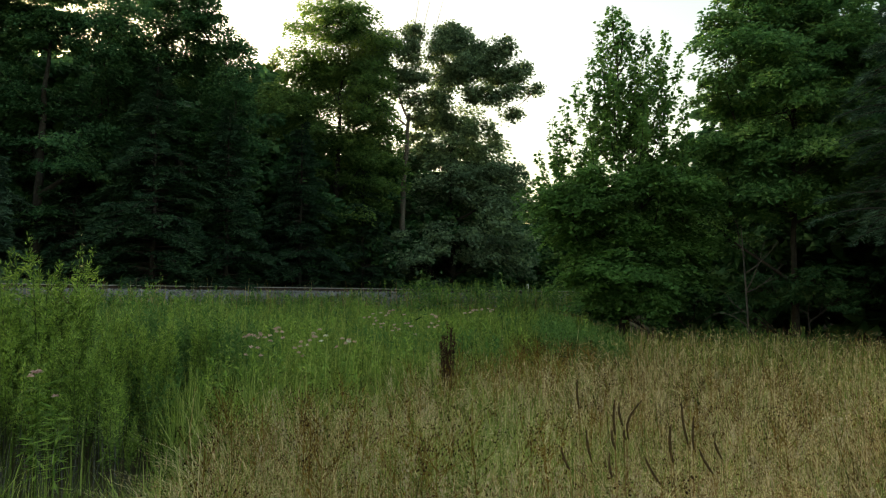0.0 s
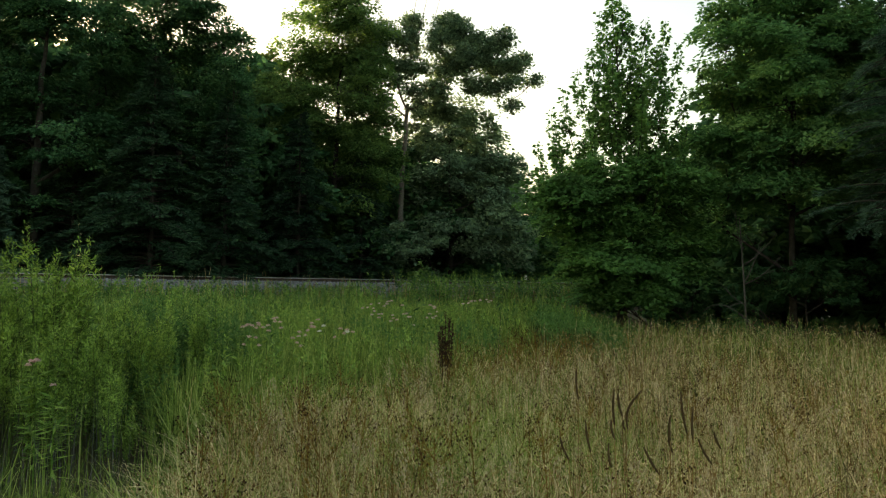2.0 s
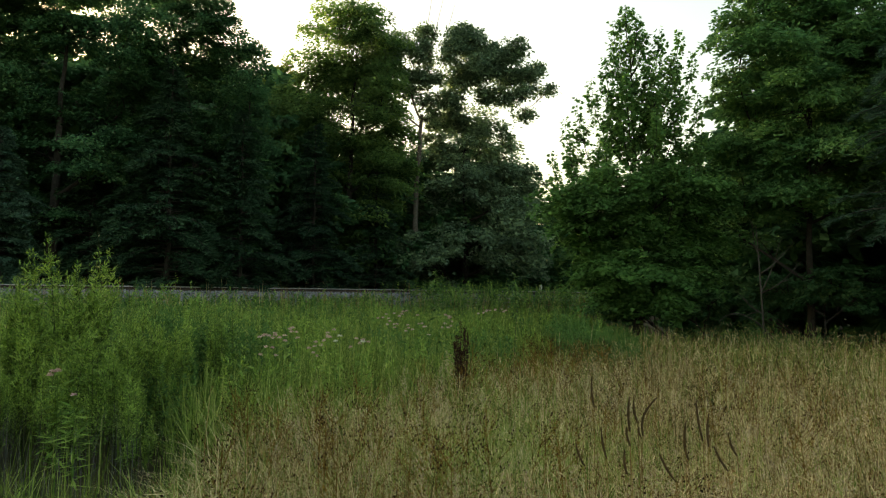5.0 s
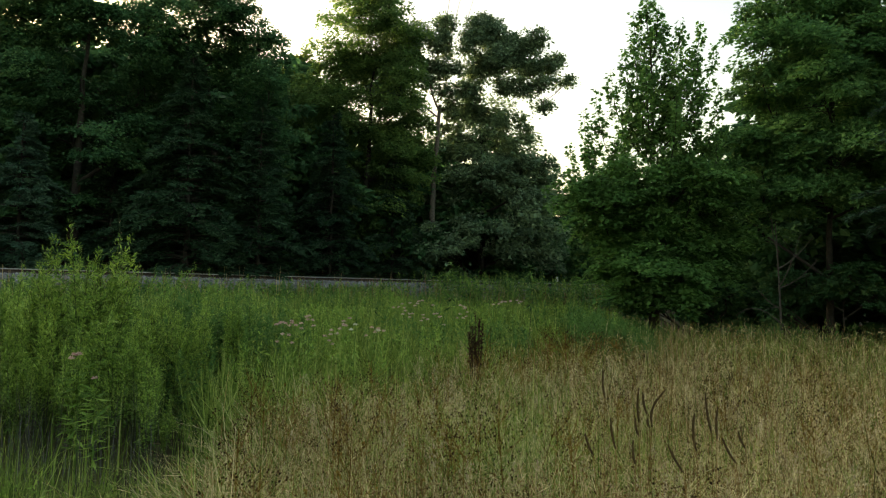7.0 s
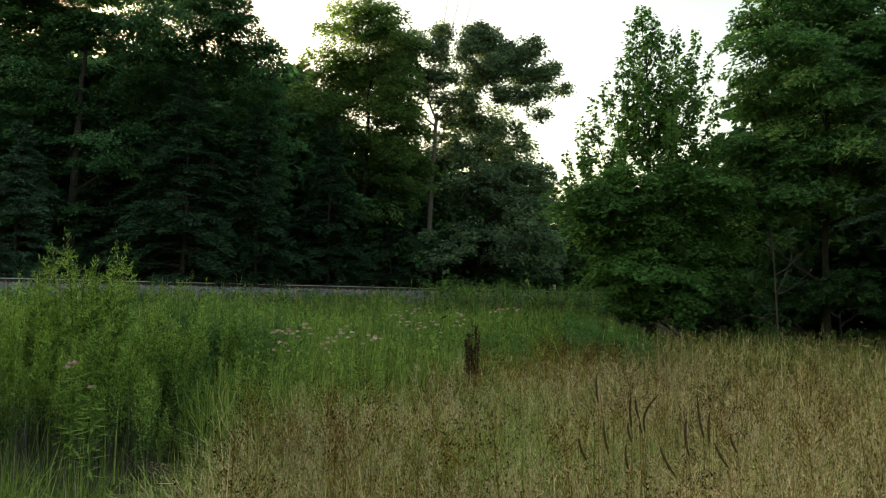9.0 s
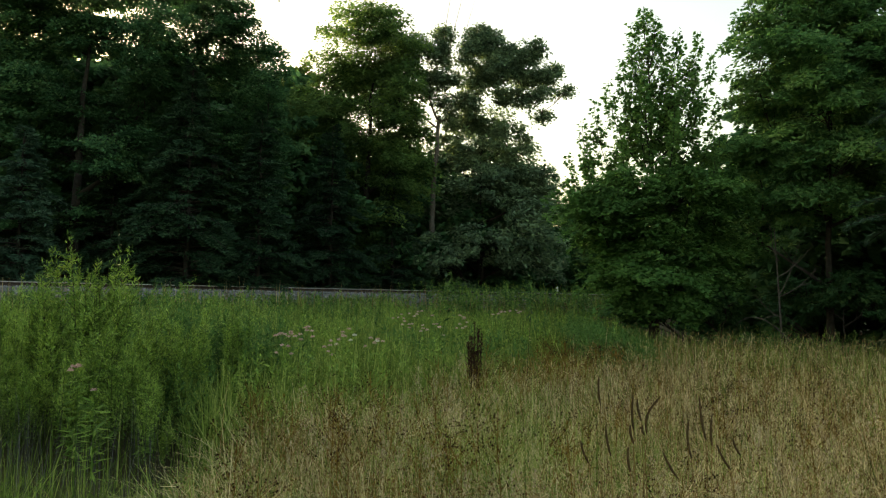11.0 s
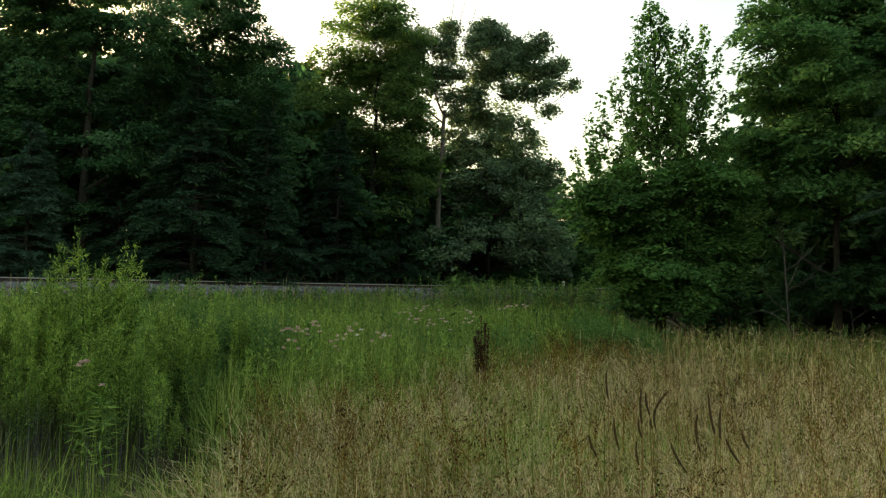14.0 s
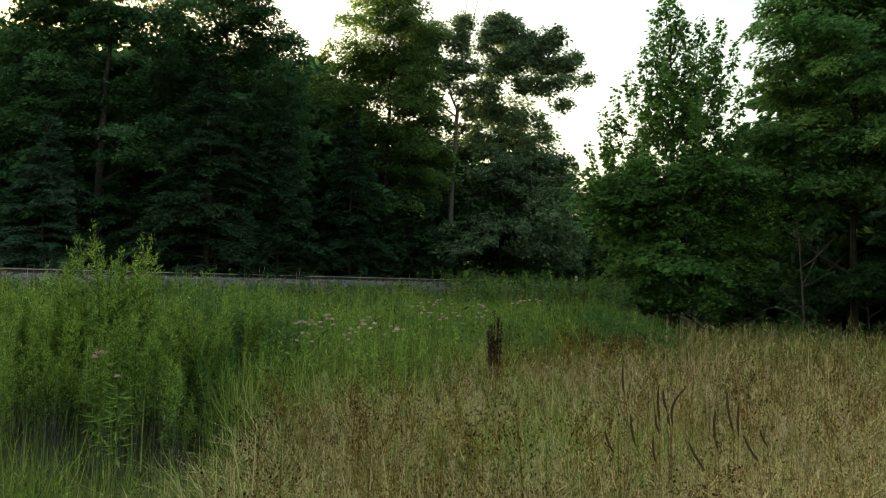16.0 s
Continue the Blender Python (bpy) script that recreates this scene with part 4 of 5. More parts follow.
    for cx, cy, sx, sy, n in ((-3.45, 5.95, 0.28, 0.3, 150), (-2.72, 6.2, 0.22, 0.3, 70), (-2.45, 4.7, 0.2, 0.2, 50)):
        x, y = rng.normal(cx, sx, n), rng.normal(cy, sy, n)
        blades(dead, rng, x, y, rng.uniform(0.35, 0.92, n) * (0.6 if cy < 5 else 1), rng.uniform(0.003, 0.006, n), np.abs(rng.normal(0.06, 0.12, n)), 3, np.clip(rng.normal(0.4, 0.25, n), 0, 1))
    thing("dead_stems", Matrix(), "grey dead weed stems standing in the hollow", "weeds", kind="stuff", me=dead.mesh("dead_stems", M_GREYSTEM))
    thing("dry_grass", Matrix(), "straw-coloured dry field grass with bleached tops and darkened feet", "grass", kind="stuff", me=straw.mesh("dry_grass", M_STRAW))
    thing("grass_seed_heads", Matrix(), "brown and bleached seed heads on dry stalks", "grass", kind="stuff", me=seeds.mesh("grass_seed_heads", M_SEED))
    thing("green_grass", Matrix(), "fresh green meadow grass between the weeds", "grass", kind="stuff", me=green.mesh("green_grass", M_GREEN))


def weed_geo(rng, height, fulls, leaf_len, stem, foliage, at=(0, 0, 0), stems=1, thin=1.0, low=0.12, shoots=0):
    """Upright leafy weed: a stem, ascending narrow leaves in a spiral, and a tapering leafy tip."""
    for first in range(stems):
        yaw = rng.uniform(0, 6.28)
        lean = rng.uniform(0.01, 0.09) * height
        h = height * (rng.uniform(0.82, 1.05) if stems == 1 else rng.uniform(0.62, 0.98) if first else 1.0)
        base = np.array(at) + np.array([rng.normal(0, 0.05), rng.normal(0, 0.05), 0]) * (stems > 1)
        pts = bezier(base, base + np.array([0, 0, h * 0.6]), base + np.array([np.cos(yaw) * lean, np.sin(yaw) * lean, h]), 6)
        if stem is not None:
            tube(stem, pts, np.linspace(0.0045, 0.0015, 6), 4, 0.4)
        n = int(fulls * rng.uniform(0.85, 1.15))
        u = low + (1 - low) * rng.uniform(0, 1, n) ** 0.85
        p = np.stack([np.interp(u * 5, np.arange(6), pts[:, k]) for k in range(3)], -1)
        p += rng.normal(0, 0.012, (n, 3))
        if shoots:
            ends = []
            for q in range(shoots):
                k = rng.uniform(0.4, 0.9)
                s0 = np.array([np.interp(k * 5, np.arange(6), pts[:, c]) for c in range(3)])
                ya, ln = rng.uniform(0, 6.28), rng.uniform(0.14, 0.30) * (1.25 - k)
                s1 = s0 + np.array([np.cos(ya) * ln * 0.75, np.sin(ya) * ln * 0.75, ln * 1.1])
                tube(stem, bezier(s0, s0 * 0.4 + s1 * 0.6 - np.array([0, 0, ln * 0.2]), s1, 4), np.linspace(0.003, 0.001, 4), 3, 0.5)
                w = rng.uniform(0.1, 1, (18, 1))
                leaves(foliage, rng, s0 * (1 - w) + s1 * w + rng.normal(0, 0.008, (18, 3)), leaf_len * 0.85, leaf_len * 0.19, -0.55, 0.4, None, np.clip(rng.normal(0.75, 0.22, 18), 0, 1))
        size = leaf_len * np.interp(u, [0.1, 0.4, 0.8, 1.0], [0.8, 1.15, 0.8, 0.4])
        # gap shade put into the tint: low leaves darker, tips paler yellow-green
        for lo, hi in ((0, 0.5), (0.5, 0.8), (0.8, 1.01)):
            sel = (u >= lo) & (u < hi)
            if sel.any():
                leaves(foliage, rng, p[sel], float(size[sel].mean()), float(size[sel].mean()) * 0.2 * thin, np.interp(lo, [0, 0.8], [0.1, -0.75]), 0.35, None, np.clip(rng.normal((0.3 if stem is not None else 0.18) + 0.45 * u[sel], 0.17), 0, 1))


def build_weeds():
    rng = np.random.default_rng(33)
    kinds = []
    for i, (h, n) in enumerate(((1.75, 330), (1.6, 290), (1.9, 350), (1.45, 260))):
        st, fo = Geo(), Geo()
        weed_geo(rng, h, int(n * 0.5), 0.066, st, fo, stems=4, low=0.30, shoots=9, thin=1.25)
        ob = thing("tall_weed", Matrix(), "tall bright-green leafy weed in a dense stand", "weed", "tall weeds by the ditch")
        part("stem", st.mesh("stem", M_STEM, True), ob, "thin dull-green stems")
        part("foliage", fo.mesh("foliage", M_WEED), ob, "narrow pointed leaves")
        kinds.append(ob)
    spots = []
    for _ in range(160):
        y = rng.uniform(5.9, 10.5)
        x = -0.50 * y - 0.1 + rng.uniform(-2.6, 0.5) + 0.32 * (y - 5.6)
        if not (-4.2 < x and y > 8.7):
            spots.append((x, y))
    count = len(spots)
    spots += [(-2.62, 8.6), (-2.5, 8.5), (-2.72, 8.45), (-3.15, 7.9), (-2.2, 8.9), (-3.47, 7.1), (-3.66, 6.93), (-3.58, 7.16), (-3.44, 6.9), (-3.55, 6.98), (-3.50, 7.05), (-3.62, 7.02), (-4.12, 7.0), (-4.05, 7.1), (-3.75, 7.3), (-3.2, 7.2)]
    for i, (x, y) in enumerate(spots):
        h = rng.uniform(0.52, 0.88) * (1.02 if x < -3 else 0.88) if i < count else (0.78, 0.82, 0.74, 0.8, 0.62, 1.02, 1.06, 1.1, 0.86, 1.14, 1.08, 1.04, 1.05, 0.90, 0.84, 0.72)[i - count]
        m = pose(x, y, float(ground_z(x, y)), rng.normal(0, 3), rng.normal(0, 3), rng.uniform(0, 360)) @ Matrix.Scale(h, 4)
        o = kinds[2 if i >= count else i % 4]
        c = copy_thing(o, m)
        c.scale = (h, h, h)
    for o in kinds:
        for c in list(o.children):
            bpy.data.objects.remove(c)
        bpy.data.objects.remove(o)
    # the farther growth up to the railway bank, beyond counting
    far, blue, brown = Geo(), Geo(), Geo()
    for _ in range(2600):
        y = 7.0 + 20.0 * rng.uniform(0, 1) ** 0.9
        x = rng.uniform(-0.75 * y, 0.30 * y)
        if dryness(np.array([x]), np.array([y]))[0] > -0.8 or track_offset(x, y) < 3.6:
            continue
        if ((x + 3.3) / 0.9) ** 2 + ((y - 9.6) / 0.9) ** 2 < 1:
            continue
        hh = rng.uniform(0.75, 1.2) * (1.0 if track_offset(x, y) > 10 else 0.95 if x > 0 else 0.82)
        z = float(ground_z(x, y))
        bl = math.sin(x * 0.9 + 2) * math.sin(y * 0.6 + x * 0.3) > 0.15
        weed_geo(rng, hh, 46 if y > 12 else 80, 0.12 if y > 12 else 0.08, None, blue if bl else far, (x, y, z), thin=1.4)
    # a tall dark drift behind the first weeds
    for _ in range(150):
        x, y = rng.normal(-3.35, 0.55), rng.normal(9.7, 0.5)
        weed_geo(rng, rng.uniform(1.1, 1.6), 130, 0.10, None, blue, (x, y, float(ground_z(x, y))), thin=0.8, low=0.2)
    for _ in range(260):
        y = rng.uniform(12.0, 19.0)
        out = rng.beta(1.3, 2.0)
        x = y * (0.125 + 0.145 * out)
        if track_offset(x, y) < 3.6:
            continue
        weed_geo(rng, rng.uniform(1.0, 1.45) * (1 - 0.45 * out), 80, 0.12, None, blue, (x, y, float(ground_z(x, y))), thin=0.9)
    for _ in range(170):
        x, y = rng.uniform(3.6, 9.5), rng.uniform(17.2, 19.2)
        weed_geo(rng, rng.uniform(0.6, 1.05), 50, 0.085, None, far if rng.uniform() < 0.2 else blue, (x, y, float(ground_z(x, y))), thin=1.5)
    # low leafy growth round the hollow
    for _ in range(150):
        y = rng.uniform(2.0, 4.6)
        x = -0.85 - 0.16 * y - rng.uniform(0, 2.0)
        weed_geo(rng, rng.uniform(0.25, 0.55), 26, 0.075, None, far, (x, y, float(ground_z(x, y))), thin=1.5)
    # ragged growth along the foot of the railway bank
    for _ in range(2000):
        t, s = rng.uniform(-14, 34), rng.uniform(2.4, 7.5)
        x, y, _z = along(t, s, 0)
        full = 0.55 + 0.45 * math.sin(t * 0.8) * math.sin(t * 0.31 + 1) + 0.25 * (t > 5)
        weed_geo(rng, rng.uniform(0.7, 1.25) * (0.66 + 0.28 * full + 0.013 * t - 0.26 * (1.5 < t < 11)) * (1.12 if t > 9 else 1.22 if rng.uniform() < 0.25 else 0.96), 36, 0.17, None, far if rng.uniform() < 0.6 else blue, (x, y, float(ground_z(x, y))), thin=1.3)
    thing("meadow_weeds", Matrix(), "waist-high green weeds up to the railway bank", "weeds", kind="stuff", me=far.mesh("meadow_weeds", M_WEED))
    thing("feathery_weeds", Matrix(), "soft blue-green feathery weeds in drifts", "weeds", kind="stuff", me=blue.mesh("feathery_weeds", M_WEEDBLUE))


def build_dock():
    rng = np.random.default_rng(8)
    x, y = 0.06, 8.0
    ob = thing("dock_plant", pose(x, y, float(ground_z(x, y))), "dead dark-brown dock plant with dense seed stalks", "plant")
    top = 1.33
    for i in range(9):
        a = i * 2.4
        r = rng.uniform(0.03, 0.085) if i else 0.0
        h = top * (rng.uniform(0.74, 0.95) if i else 1.0)
        end = np.array([np.cos(a) * r, np.sin(a) * r, h])
        pts = bezier((0, 0, 0.3 if i else 0), (end[0] * 0.9, end[1] * 0.9, 0.75), end, 9)
        g = Geo()
        tube(g, pts, np.linspace(0.007, 0.002, 9), 5)
        st = part("stalk", g.mesh("stalk", M_DOCK, True), ob)
        s = Geo()
        n = 130
        u = rng.uniform(0.5, 1, n)
        p = np.stack([np.interp(u * 8, np.arange(9), pts[:, k]) for k in range(3)], -1)
        p[:, :2] += rng.normal(0, 0.012, (n, 2)) * (1.12 - u)[:, None] * 2.4
        leaves(s, rng, p, 0.022, 0.016, -0.4, 0.6)
        tagged(part("seed_crust", s.mesh("seed_crust", M_DOCK), st, "crusted brown seeds"), kind="stuff")


def build_spikes():
    rng = np.random.default_rng(4)
    spots = [(0.517, 2.30, 1.400, 0.102, -0.02), (0.538, 2.34, 1.384, 0.066, -0.17), (0.617, 2.38, 1.388, 0.123, 0.35), (0.458, 2.42, 1.293, 0.097, -0.17), (0.508, 2.30, 1.314, 0.055, -0.17), (0.553, 2.34, 1.307, 0.028, -0.17), (0.733, 2.38, 1.382, 0.122, -0.12), (0.783, 2.42, 1.335, 0.098, 0.09), (0.678, 2.30, 1.331, 0.075, -0.00), (0.611, 2.34, 1.231, 0.095, -0.58), (0.783, 2.38, 1.245, 0.083, -0.56), (0.844, 2.42, 1.261, 0.056, -0.41), (0.517, 2.90, 1.396, 0.111, -0.03), (0.510, 2.34, 1.242, 0.071, -0.08), (0.375, 2.38, 1.250, 0.072, -0.39), (0.708, 2.42, 1.265, 0.068, -0.14)]
    for x, y, z, ln, tilt in spots:
        g0 = float(ground_z(x, y))
        ob = thing("grass_spike", pose(x, y, g0), "dark brown dry seed spike on a thin stalk", "grass spike", "dark seed spikes in the dry grass")
        top = np.array([0.0, 0.0, z - g0])
        d = np.array([tilt, rng.normal(0, 0.1), 1.0])
        d /= np.linalg.norm(d)
        low = top - d * ln
        foot = np.array([low[0] - tilt * 0.18, low[1], 0.0])
        g = Geo()
        tube(g, bezier(foot, (low + foot) / 2 - np.array([tilt * 0.05, 0, 0]), low, 7), np.full(7, 0.0010), 4, 0.3)
        part("stalk", g.mesh("stalk", M_STRAW, True), ob)
        s = Geo()
        u = np.linspace(0, 1, 9)
        bow = np.array([0.02 if tilt > 0.2 else 0.004, 0, 0])
        pts = low + d * ln * u[:, None] + bow * (np.sin(u * 3.14))[:, None] * -1
        tube(s, pts, 0.0038 * np.clip(np.sin(np.clip(u * 0.92 + 0.06, 0, 1) * 3.14), 0.12, 1) ** 0.35 + rng.normal(0, 0.0003, 9), 7)
        part("spike", s.mesh("spike", M_SPIKE, True), ob, "narrow brown cylinder of packed seeds")


def flower_plant(rng, height, heads, mat, spread, size, x, y, name, label, group, leaf=0.1):
    z = float(ground_z(x, y))
    ob = thing(name, pose(x, y, z, 0, 0, rng.uniform(0, 360)), label, "wildflower", group)
    st, lv = Geo(), Geo()
    tube(st, bezier((0, 0, 0), (0.02, 0, height * 0.5), (0, 0, height - 0.06), 6), np.linspace(0.005, 0.003, 6), 5)
    n = 34 if leaf < 0.13 else 72
    u = np.linspace(0.25, 0.95, n)
    p = np.stack([np.full(n, 0.01), np.zeros(n), u * (height - 0.06)], -1)
    leaves(lv, rng, p, leaf, leaf * (0.2 if leaf < 0.13 else 0.15), 0.05, 0.3, np.arange(n) * 1.571 + rng.normal(0, 0.5, n), rng.uniform(0.3, 0.9, n), 0.2)
    for i in range(heads):
        c = np.array([rng.normal(0, spread), rng.normal(0, spread), height - abs(rng.normal(0, 0.07))]) if i else np.array([0, 0, height])
        tube(st, bezier((0, 0, height - 0.1), (c[0] * 0.4, c[1] * 0.4, height - 0.06), c - np.array([0, 0, 0.01]), 4), np.full(4, 0.002), 4)
        h = Geo()
        k = 70
        q = rng.normal(0, 1, (k, 3))
        q /= np.linalg.norm(q, axis=1)[:, None]
        q[:, 2] = np.abs(q[:, 2]) * 0.5
        leaves(h, rng, c + q * size * 0.6, size * 0.6, size * 0.35, -0.3, 0.5)
        part("flower_head", h.mesh("flower_head", mat), ob, "flat cluster of small petals")
    part("stem", st.mesh("stem", M_WEED, True), ob)
    part("foliage", lv.mesh("foliage", M_WEED), ob, "paired narrow leaves")


def build_flowers():
    rng = np.random.default_rng(12)
    pink = "dusty-pink flowering weed above the green grass"
    flower_plant(rng, 1.02, 3, M_PINK, 0.035, 0.028, -3.03, 5.8, "milkweed", "pink-flowered milkweed with narrow green leaves", "pink wildflowers", 0.15)
    flower_plant(rng, 0.86, 1, M_PINK, 0.03, 0.024, -2.86, 5.72, "milkweed", "pink-flowered milkweed with narrow green leaves", "pink wildflowers", 0.15)
    flower_plant(rng, 1.30, 4, M_PINK, 0.05, 0.026, -1.74, 8.1, "pink_wildflower", pink, "pink wildflowers")
    spots = [(-1.98, 8.3, 1.2), (-2.15, 8.5, 1.17), (-1.85, 8.2, 1.18), (-1.33, 8.3, 1.24), (-1.45, 8.6, 1.16), (-2.0, 8.0, 1.07), (-1.1, 8.4, 1.14), (-1.55, 8.4, 1.1),
             (-1.1, 11.4, 1.3), (-0.95, 11.6, 1.36), (-0.75, 11.5, 1.4), (-0.6, 11.8, 1.33), (-0.98, 11.2, 1.25), (-0.15, 11.0, 1.35), (-0.1, 11.2, 1.3), (-0.05, 11.1, 1.25), (-0.7, 11.0, 1.2), (-0.45, 11.0, 1.18), (0.5, 12.2, 1.4), (0.75, 12.4, 1.42)]
    for x, y, z in spots:
        flower_plant(rng, z - float(ground_z(x, y)) + 0.1, int(rng.integers(3, 6)), M_PINK, 0.065, 0.027, x, y, "pink_wildflower", pink, "pink wildflowers")
    for x, y, z in ((-0.98, 8.0, 1.17), (-1.25, 8.2, 1.22)):
        flower_plant(rng, z, 2, M_WHITE, 0.03, 0.026, x, y, "white_wildflower", "small white flat-topped wildflower", "white wildflowers")


def build_sapling():
    rng = np.random.default_rng(3)
    x, y = 7.67, 19.0
    z = float(ground_z(x, y))
    ob = thing("dead_sapling", pose(x, y, z), "thin bare grey sapling at the wood's edge", "tree")
    g = Geo()
    pts = np.array([(0.02, 0, 0), (0.03, 0, 0.9), (-0.01, 0, 1.8), (-0.05, 0, 2.6), (-0.09, 0.02, 3.4)])
    tube(g, pts, np.array([0.032, 0.028, 0.023, 0.017, 0.008]), 7)
    part("trunk", g.mesh("trunk", M_DEADWOOD, True), ob)
    for h, dx, dz in ((1.7, 1.1, 0.75), (1.75, 0.45, 1.2), (2.2, 0.7, 0.7), (1.2, -0.5, 0.4), (2.6, -0.3, 0.7)):
        g = Geo()
        a = np.array([0, 0, h])
        c = a + np.array([dx, rng.normal(0, 0.2), dz])
        b = bezier(a, a + np.array([dx * 0.5, 0, dz * 0.25]), c, 6)
        tube(g, b, np.linspace(0.018, 0.005, 6), 5)
        for q in range(4):
            s = b[rng.integers(2, 6)]
            tube(g, bezier(s, s + np.array([dx * 0.15, 0, 0.12]), s + np.array([dx * rng.uniform(0.1, 0.4), rng.normal(0, 0.1), rng.uniform(0.1, 0.4)]), 4), np.linspace(0.007, 0.003, 4), 4)
        part("branch", g.mesh("branch", M_DEADWOOD, True), ob)


def build_brown_weeds():
    rng = np.random.default_rng(91)
    kinds = []
    for i in range(3):
        ob = thing("brown_weed", Matrix(), "dry branching weed with dark brown seed clusters", "weed", "brown weeds in the dry grass")
        h = (0.98, 0.9, 1.04)[i]
        st, hd = Geo(), Geo()
        tube(st, bezier((0, 0, 0), (0.01, 0, h * 0.5), (0.02, 0.01, h), 6), np.linspace(0.004, 0.0018, 6), 4, 0.35)
        for q in range(15):
            z = h * rng.uniform(0.55, 0.95)
            a = rng.uniform(0, 6.28)
            r = rng.uniform(0.05, 0.17)
            e = np.array([np.cos(a) * r, np.sin(a) * r, min(z + rng.uniform(0.08, 0.2), h * 1.06)])
            tube(st, bezier((0.01, 0, z), (e[0] * 0.6, e[1] * 0.6, z + 0.04), e, 4), np.linspace(0.002, 0.001, 4), 3, 0.35)
            p = e + rng.normal(0, 1, (9, 3)) * np.array([0.02, 0.02, 0.018])
            leaves(hd, rng, p, 0.0115, 0.0095, -0.9, 0.5, None, rng.uniform(0, 0.9, 9))
        part("stem", st.mesh("stem", M_RUST, True), ob, "thin branching stems")
        tagged(part("seed_head", hd.mesh("seed_head", M_RUST if i == 1 else M_DARKSEED), ob, "dark brown dry seed head"), kind="stuff")
        kinds.append(ob)
    centres = [(-0.55, 4.6), (-0.75, 4.9), (-0.2, 4.2), (2.5, 5.6), (3.0, 7.0), (1.7, 6.2), (0.4, 7.0), (3.4, 9.5), (1.2, 9.0), (-0.35, 3.1), (2.0, 4.0), (0.75, 8.4), (1.3, 9.4), (0.5, 8.0), (2.1, 10.6), (1.5, 9.9), (0.3, 4.4), (-0.9, 4.3), (1.6, 10.4)]
    for i in range(120):
        cx, cy = centres[i % len(centres)]
        x, y = cx + rng.normal(0, 0.45), cy + rng.normal(0, 0.7)
        copy_thing(kinds[i % 3], pose(x, y, float(ground_z(x, y)), rng.normal(0, 5), rng.normal(0, 5), rng.uniform(0, 360)))
    for i, o in enumerate(kinds):
        o.matrix_basis = pose(0.2 + 0.4 * i, 5.2, float(ground_z(0.2 + 0.4 * i, 5.2)))


def build_stalks():
    for x, y, h, lean in ((-4.15, 8.9, 2.45, -0.14), (0.72, 9.6, 1.75, 0.10), (-0.36, 13.0, 2.05, 0.02), (1.15, 14.5, 2.0, -0.02)):
        rng = np.random.default_rng(int(h * 100))
        ob = thing("dry_stalk", pose(x, y, float(ground_z(x, y))), "tall thin dead stalk rising above the weeds", "weed stalk", "dead stalks")
        g = Geo()
        p = bezier((0, 0, 0), (0, 0, h * 0.6), (lean, 0, h), 9)
        tube(g, p, np.linspace(0.005, 0.002, 9), 5)
        part("stem", g.mesh("stem", M_STEM if y < 12 else M_WEED, True), ob)
        g = Geo()
        n = 60 if y > 12 else 14
        u = rng.uniform(0.55, 1, n)
        q = np.stack([np.interp(u * 8, np.arange(9), p[:, k]) for k in range(3)], -1)
        leaves(g, rng, q, 0.15 if y > 12 else 0.05, 0.03 if y > 12 else 0.008, 0.2, 0.4)
        part("foliage", g.mesh("foliage", M_WEEDBLUE if y > 12 else M_STRAW), ob)


M_GLOW, _nt, _b = mat_base("firefly_glow")
_b.inputs["Base Color"].default_value = (0.8, 0.6, 0.3, 1)
_b.inputs["Emission Color"].default_value, _b.inputs["Emission Strength"].default_value = (1.0, 0.66, 0.28, 1), 90.0
M_BEETLE = rough_solid("beetle_shell", [(0.3, (0.012, 0.010, 0.008)), (0.7, (0.03, 0.022, 0.016))], 200.0, 0.5, 0.1)


def build_firefly():
    """A small dark beetle; its lantern glows on one end only, so that turning shows and hides it."""
    ob = thing("firefly", pose(6.9, 17.6, 2.1), "tiny dark firefly with a glowing tail by the trees", "insect")
    g = Geo()
    u = np.linspace(0, 1, 9)
    tube(g, np.stack([0 * u, -0.014 + 0.059 * u, 0 * u], -1), 0.019 * np.sqrt(np.clip(1 - u ** 2.5, 0.02, 1)), 10)
    part("body", g.mesh("body", M_BEETLE, True), ob)
    g = Geo()
    tube(g, [(0, 0.004, 0), (0, 0.001, 0), (0, -0.001, 0)], [0.017, 0.015, 0.007], 12)
    part("lantern", g.mesh("lantern", M_GLOW, True), ob, "glowing amber tail light")
    for sx in (-1, 1):
        g = Geo()
        leaves(g, np.random.default_rng(2), np.array([[sx * 0.006, 0.02, 0.017]]), 0.035, 0.014, -0.2, 0.01, np.array([1.57 - sx * 0.9]))
        part("wing", g.mesh("wing", M_BEETLE), ob)
    return ob


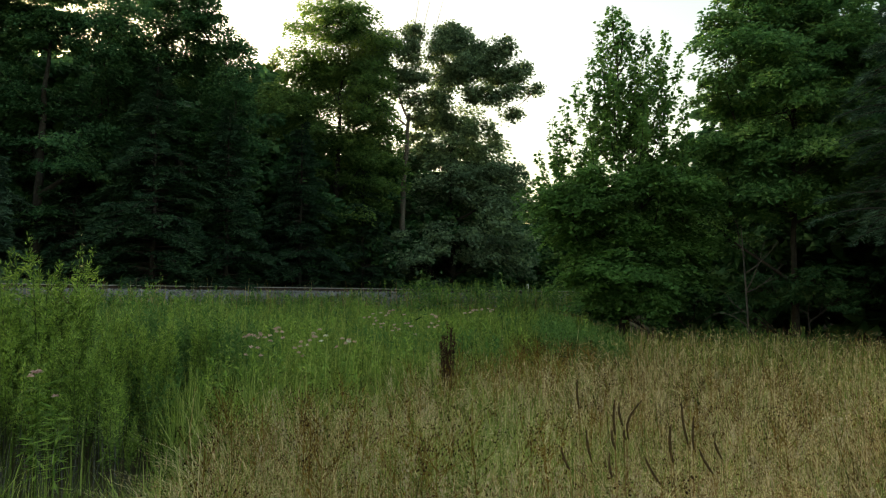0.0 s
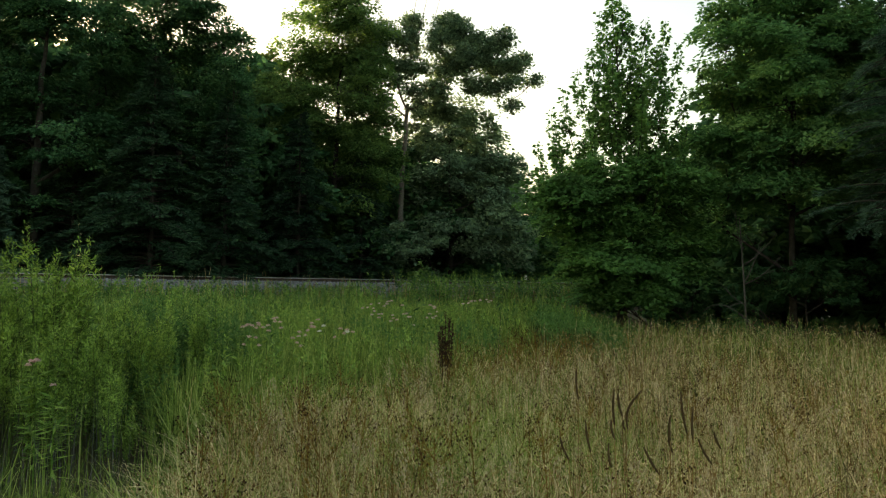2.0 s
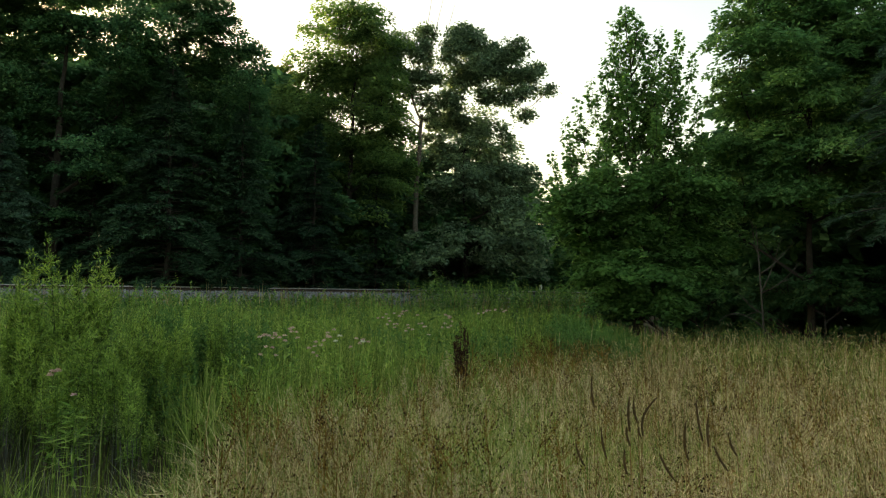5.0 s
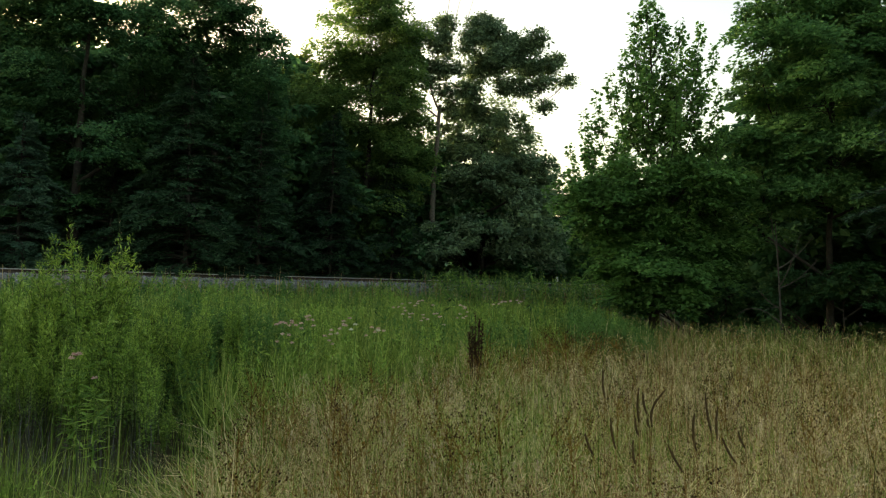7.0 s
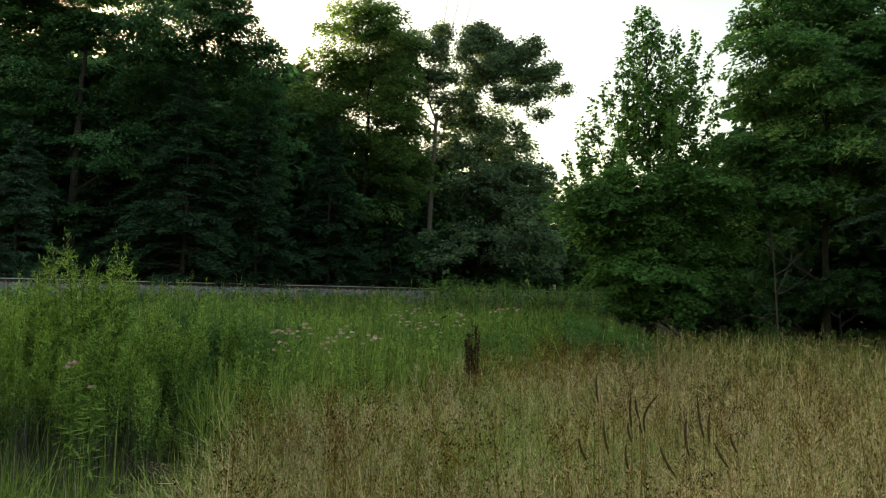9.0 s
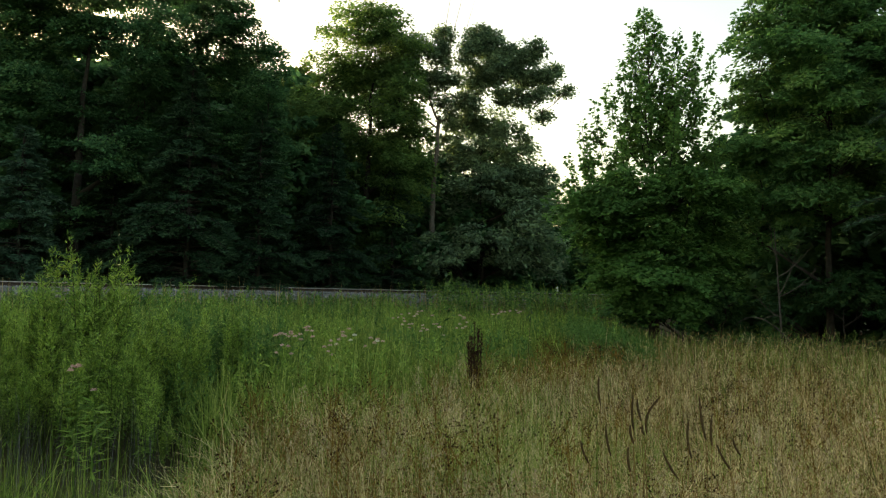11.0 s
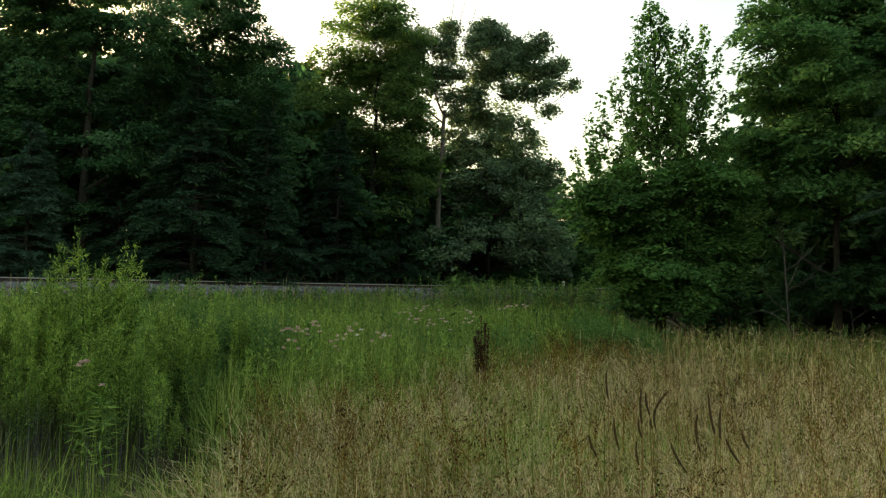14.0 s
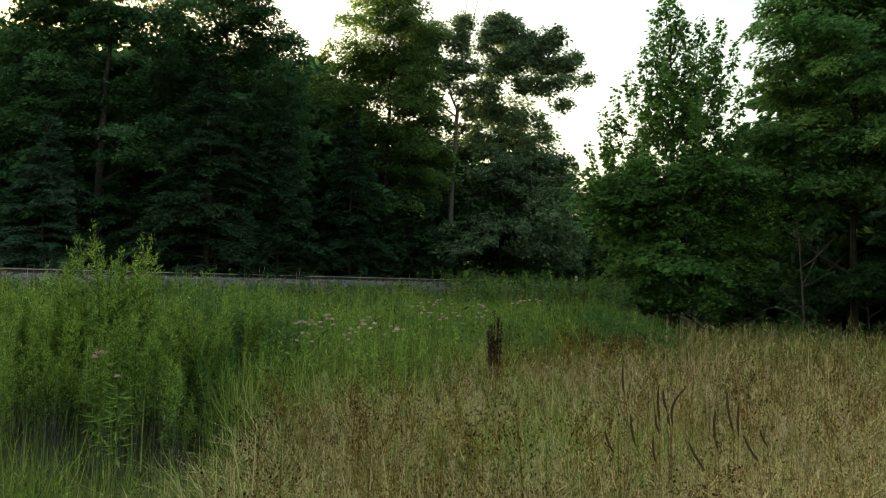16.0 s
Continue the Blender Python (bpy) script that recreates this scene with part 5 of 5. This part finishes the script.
def build_fallen_branch():
    x, y = 6.55, 18.3
    ob = thing("fallen_branch", pose(x, y, float(ground_z(x, y))), "bare grey dead branch arching out of the brush", "branch")
    g = Geo()
    tube(g, bezier((-0.1, 0.3, 0.95), (0.35, 0.1, 1.5), (1.1, 0, 0.55), 9), np.linspace(0.008, 0.02, 9), 6)
    tube(g, [(1.1, 0, 0.55), (1.35, 0, 0.2), (1.45, 0, -0.02)], [0.02, 0.022, 0.024], 6)
    part("limb", g.mesh("limb", M_DEADWOOD, True), ob)
    g = Geo()
    tube(g, bezier((0.5, 0.05, 1.12), (0.75, 0, 1.25), (0.95, 0.05, 1.15), 5), np.linspace(0.009, 0.004, 5), 5)
    part("twig", g.mesh("twig", M_DEADWOOD, True), ob)


def build_post():
    x, y = 5.2, 46.5
    z = float(ground_z(x, y))
    ob = thing("marker_post", pose(x, y, z), "small white-topped marker post beside the railway", "post")
    g = Geo()
    tube(g, [(0, 0, 0), (0, 0, 0.6), (0, 0, 1.05)], [0.05, 0.05, 0.05], 8)
    part("shaft", g.mesh("shaft", M_TIE, True), ob, "dark wooden shaft")
    g = Geo()
    tube(g, [(0, 0, 1.05), (0, 0, 1.1), (0, 0, 1.3), (0, 0, 1.36)], [0.06, 0.09, 0.09, 0.05], 10)
    part("cap", g.mesh("cap", M_POST, True), ob, "white painted cap")


build_ground()
build_track()
build_woods()
build_far_woods()
build_weeds()
build_dock()
build_spikes()
build_flowers()
build_sapling()
build_brown_weeds()
build_stalks()
build_fallen_branch()
build_post()
build_grass()
firefly = build_firefly()


def motions():
    """The firefly drifts past the trees and turns its lantern to and from the field."""
    track = [(0.0, (7.6, 17.9, 1.9)), (12.2, (6.23, 17.36, 2.13)), (12.4, (6.20, 17.36, 2.14)), (12.8, (6.12, 17.36, 2.15)), (13.0, (6.03, 17.36, 2.19)), (13.3, (5.93, 17.37, 2.18)), (13.7, (5.83, 17.37, 2.22)), (16.0, (6.0, 17.2, 2.6))]
    turns = [(0.0, 150), (12.25, 150), (12.3, 110), (12.35, 50), (12.4, 0), (12.45, 75), (12.5, 140), (12.6, 140), (12.65, 90), (12.7, 50), (12.75, 20), (12.8, 0), (12.85, 35), (12.9, 52), (12.95, 20), (13.0, 0),
             (13.05, 75), (13.1, 140), (13.2, 140), (13.25, 75), (13.3, 0), (13.35, 30), (13.4, 52), (13.45, 120), (13.6, 140), (13.65, 90), (13.7, 54), (13.75, 120), (16.0, 150)]
    times = [q[0] for q in track]
    rows = []
    for t, yaw in turns:
        x, y, z = (float(np.interp(t, times, [q[1][k] for q in track])) for k in range(3))
        rows.append((t, pose(x, y, z, 0, 0, yaw - 21)))
    walk(firefly, rows)


motions()
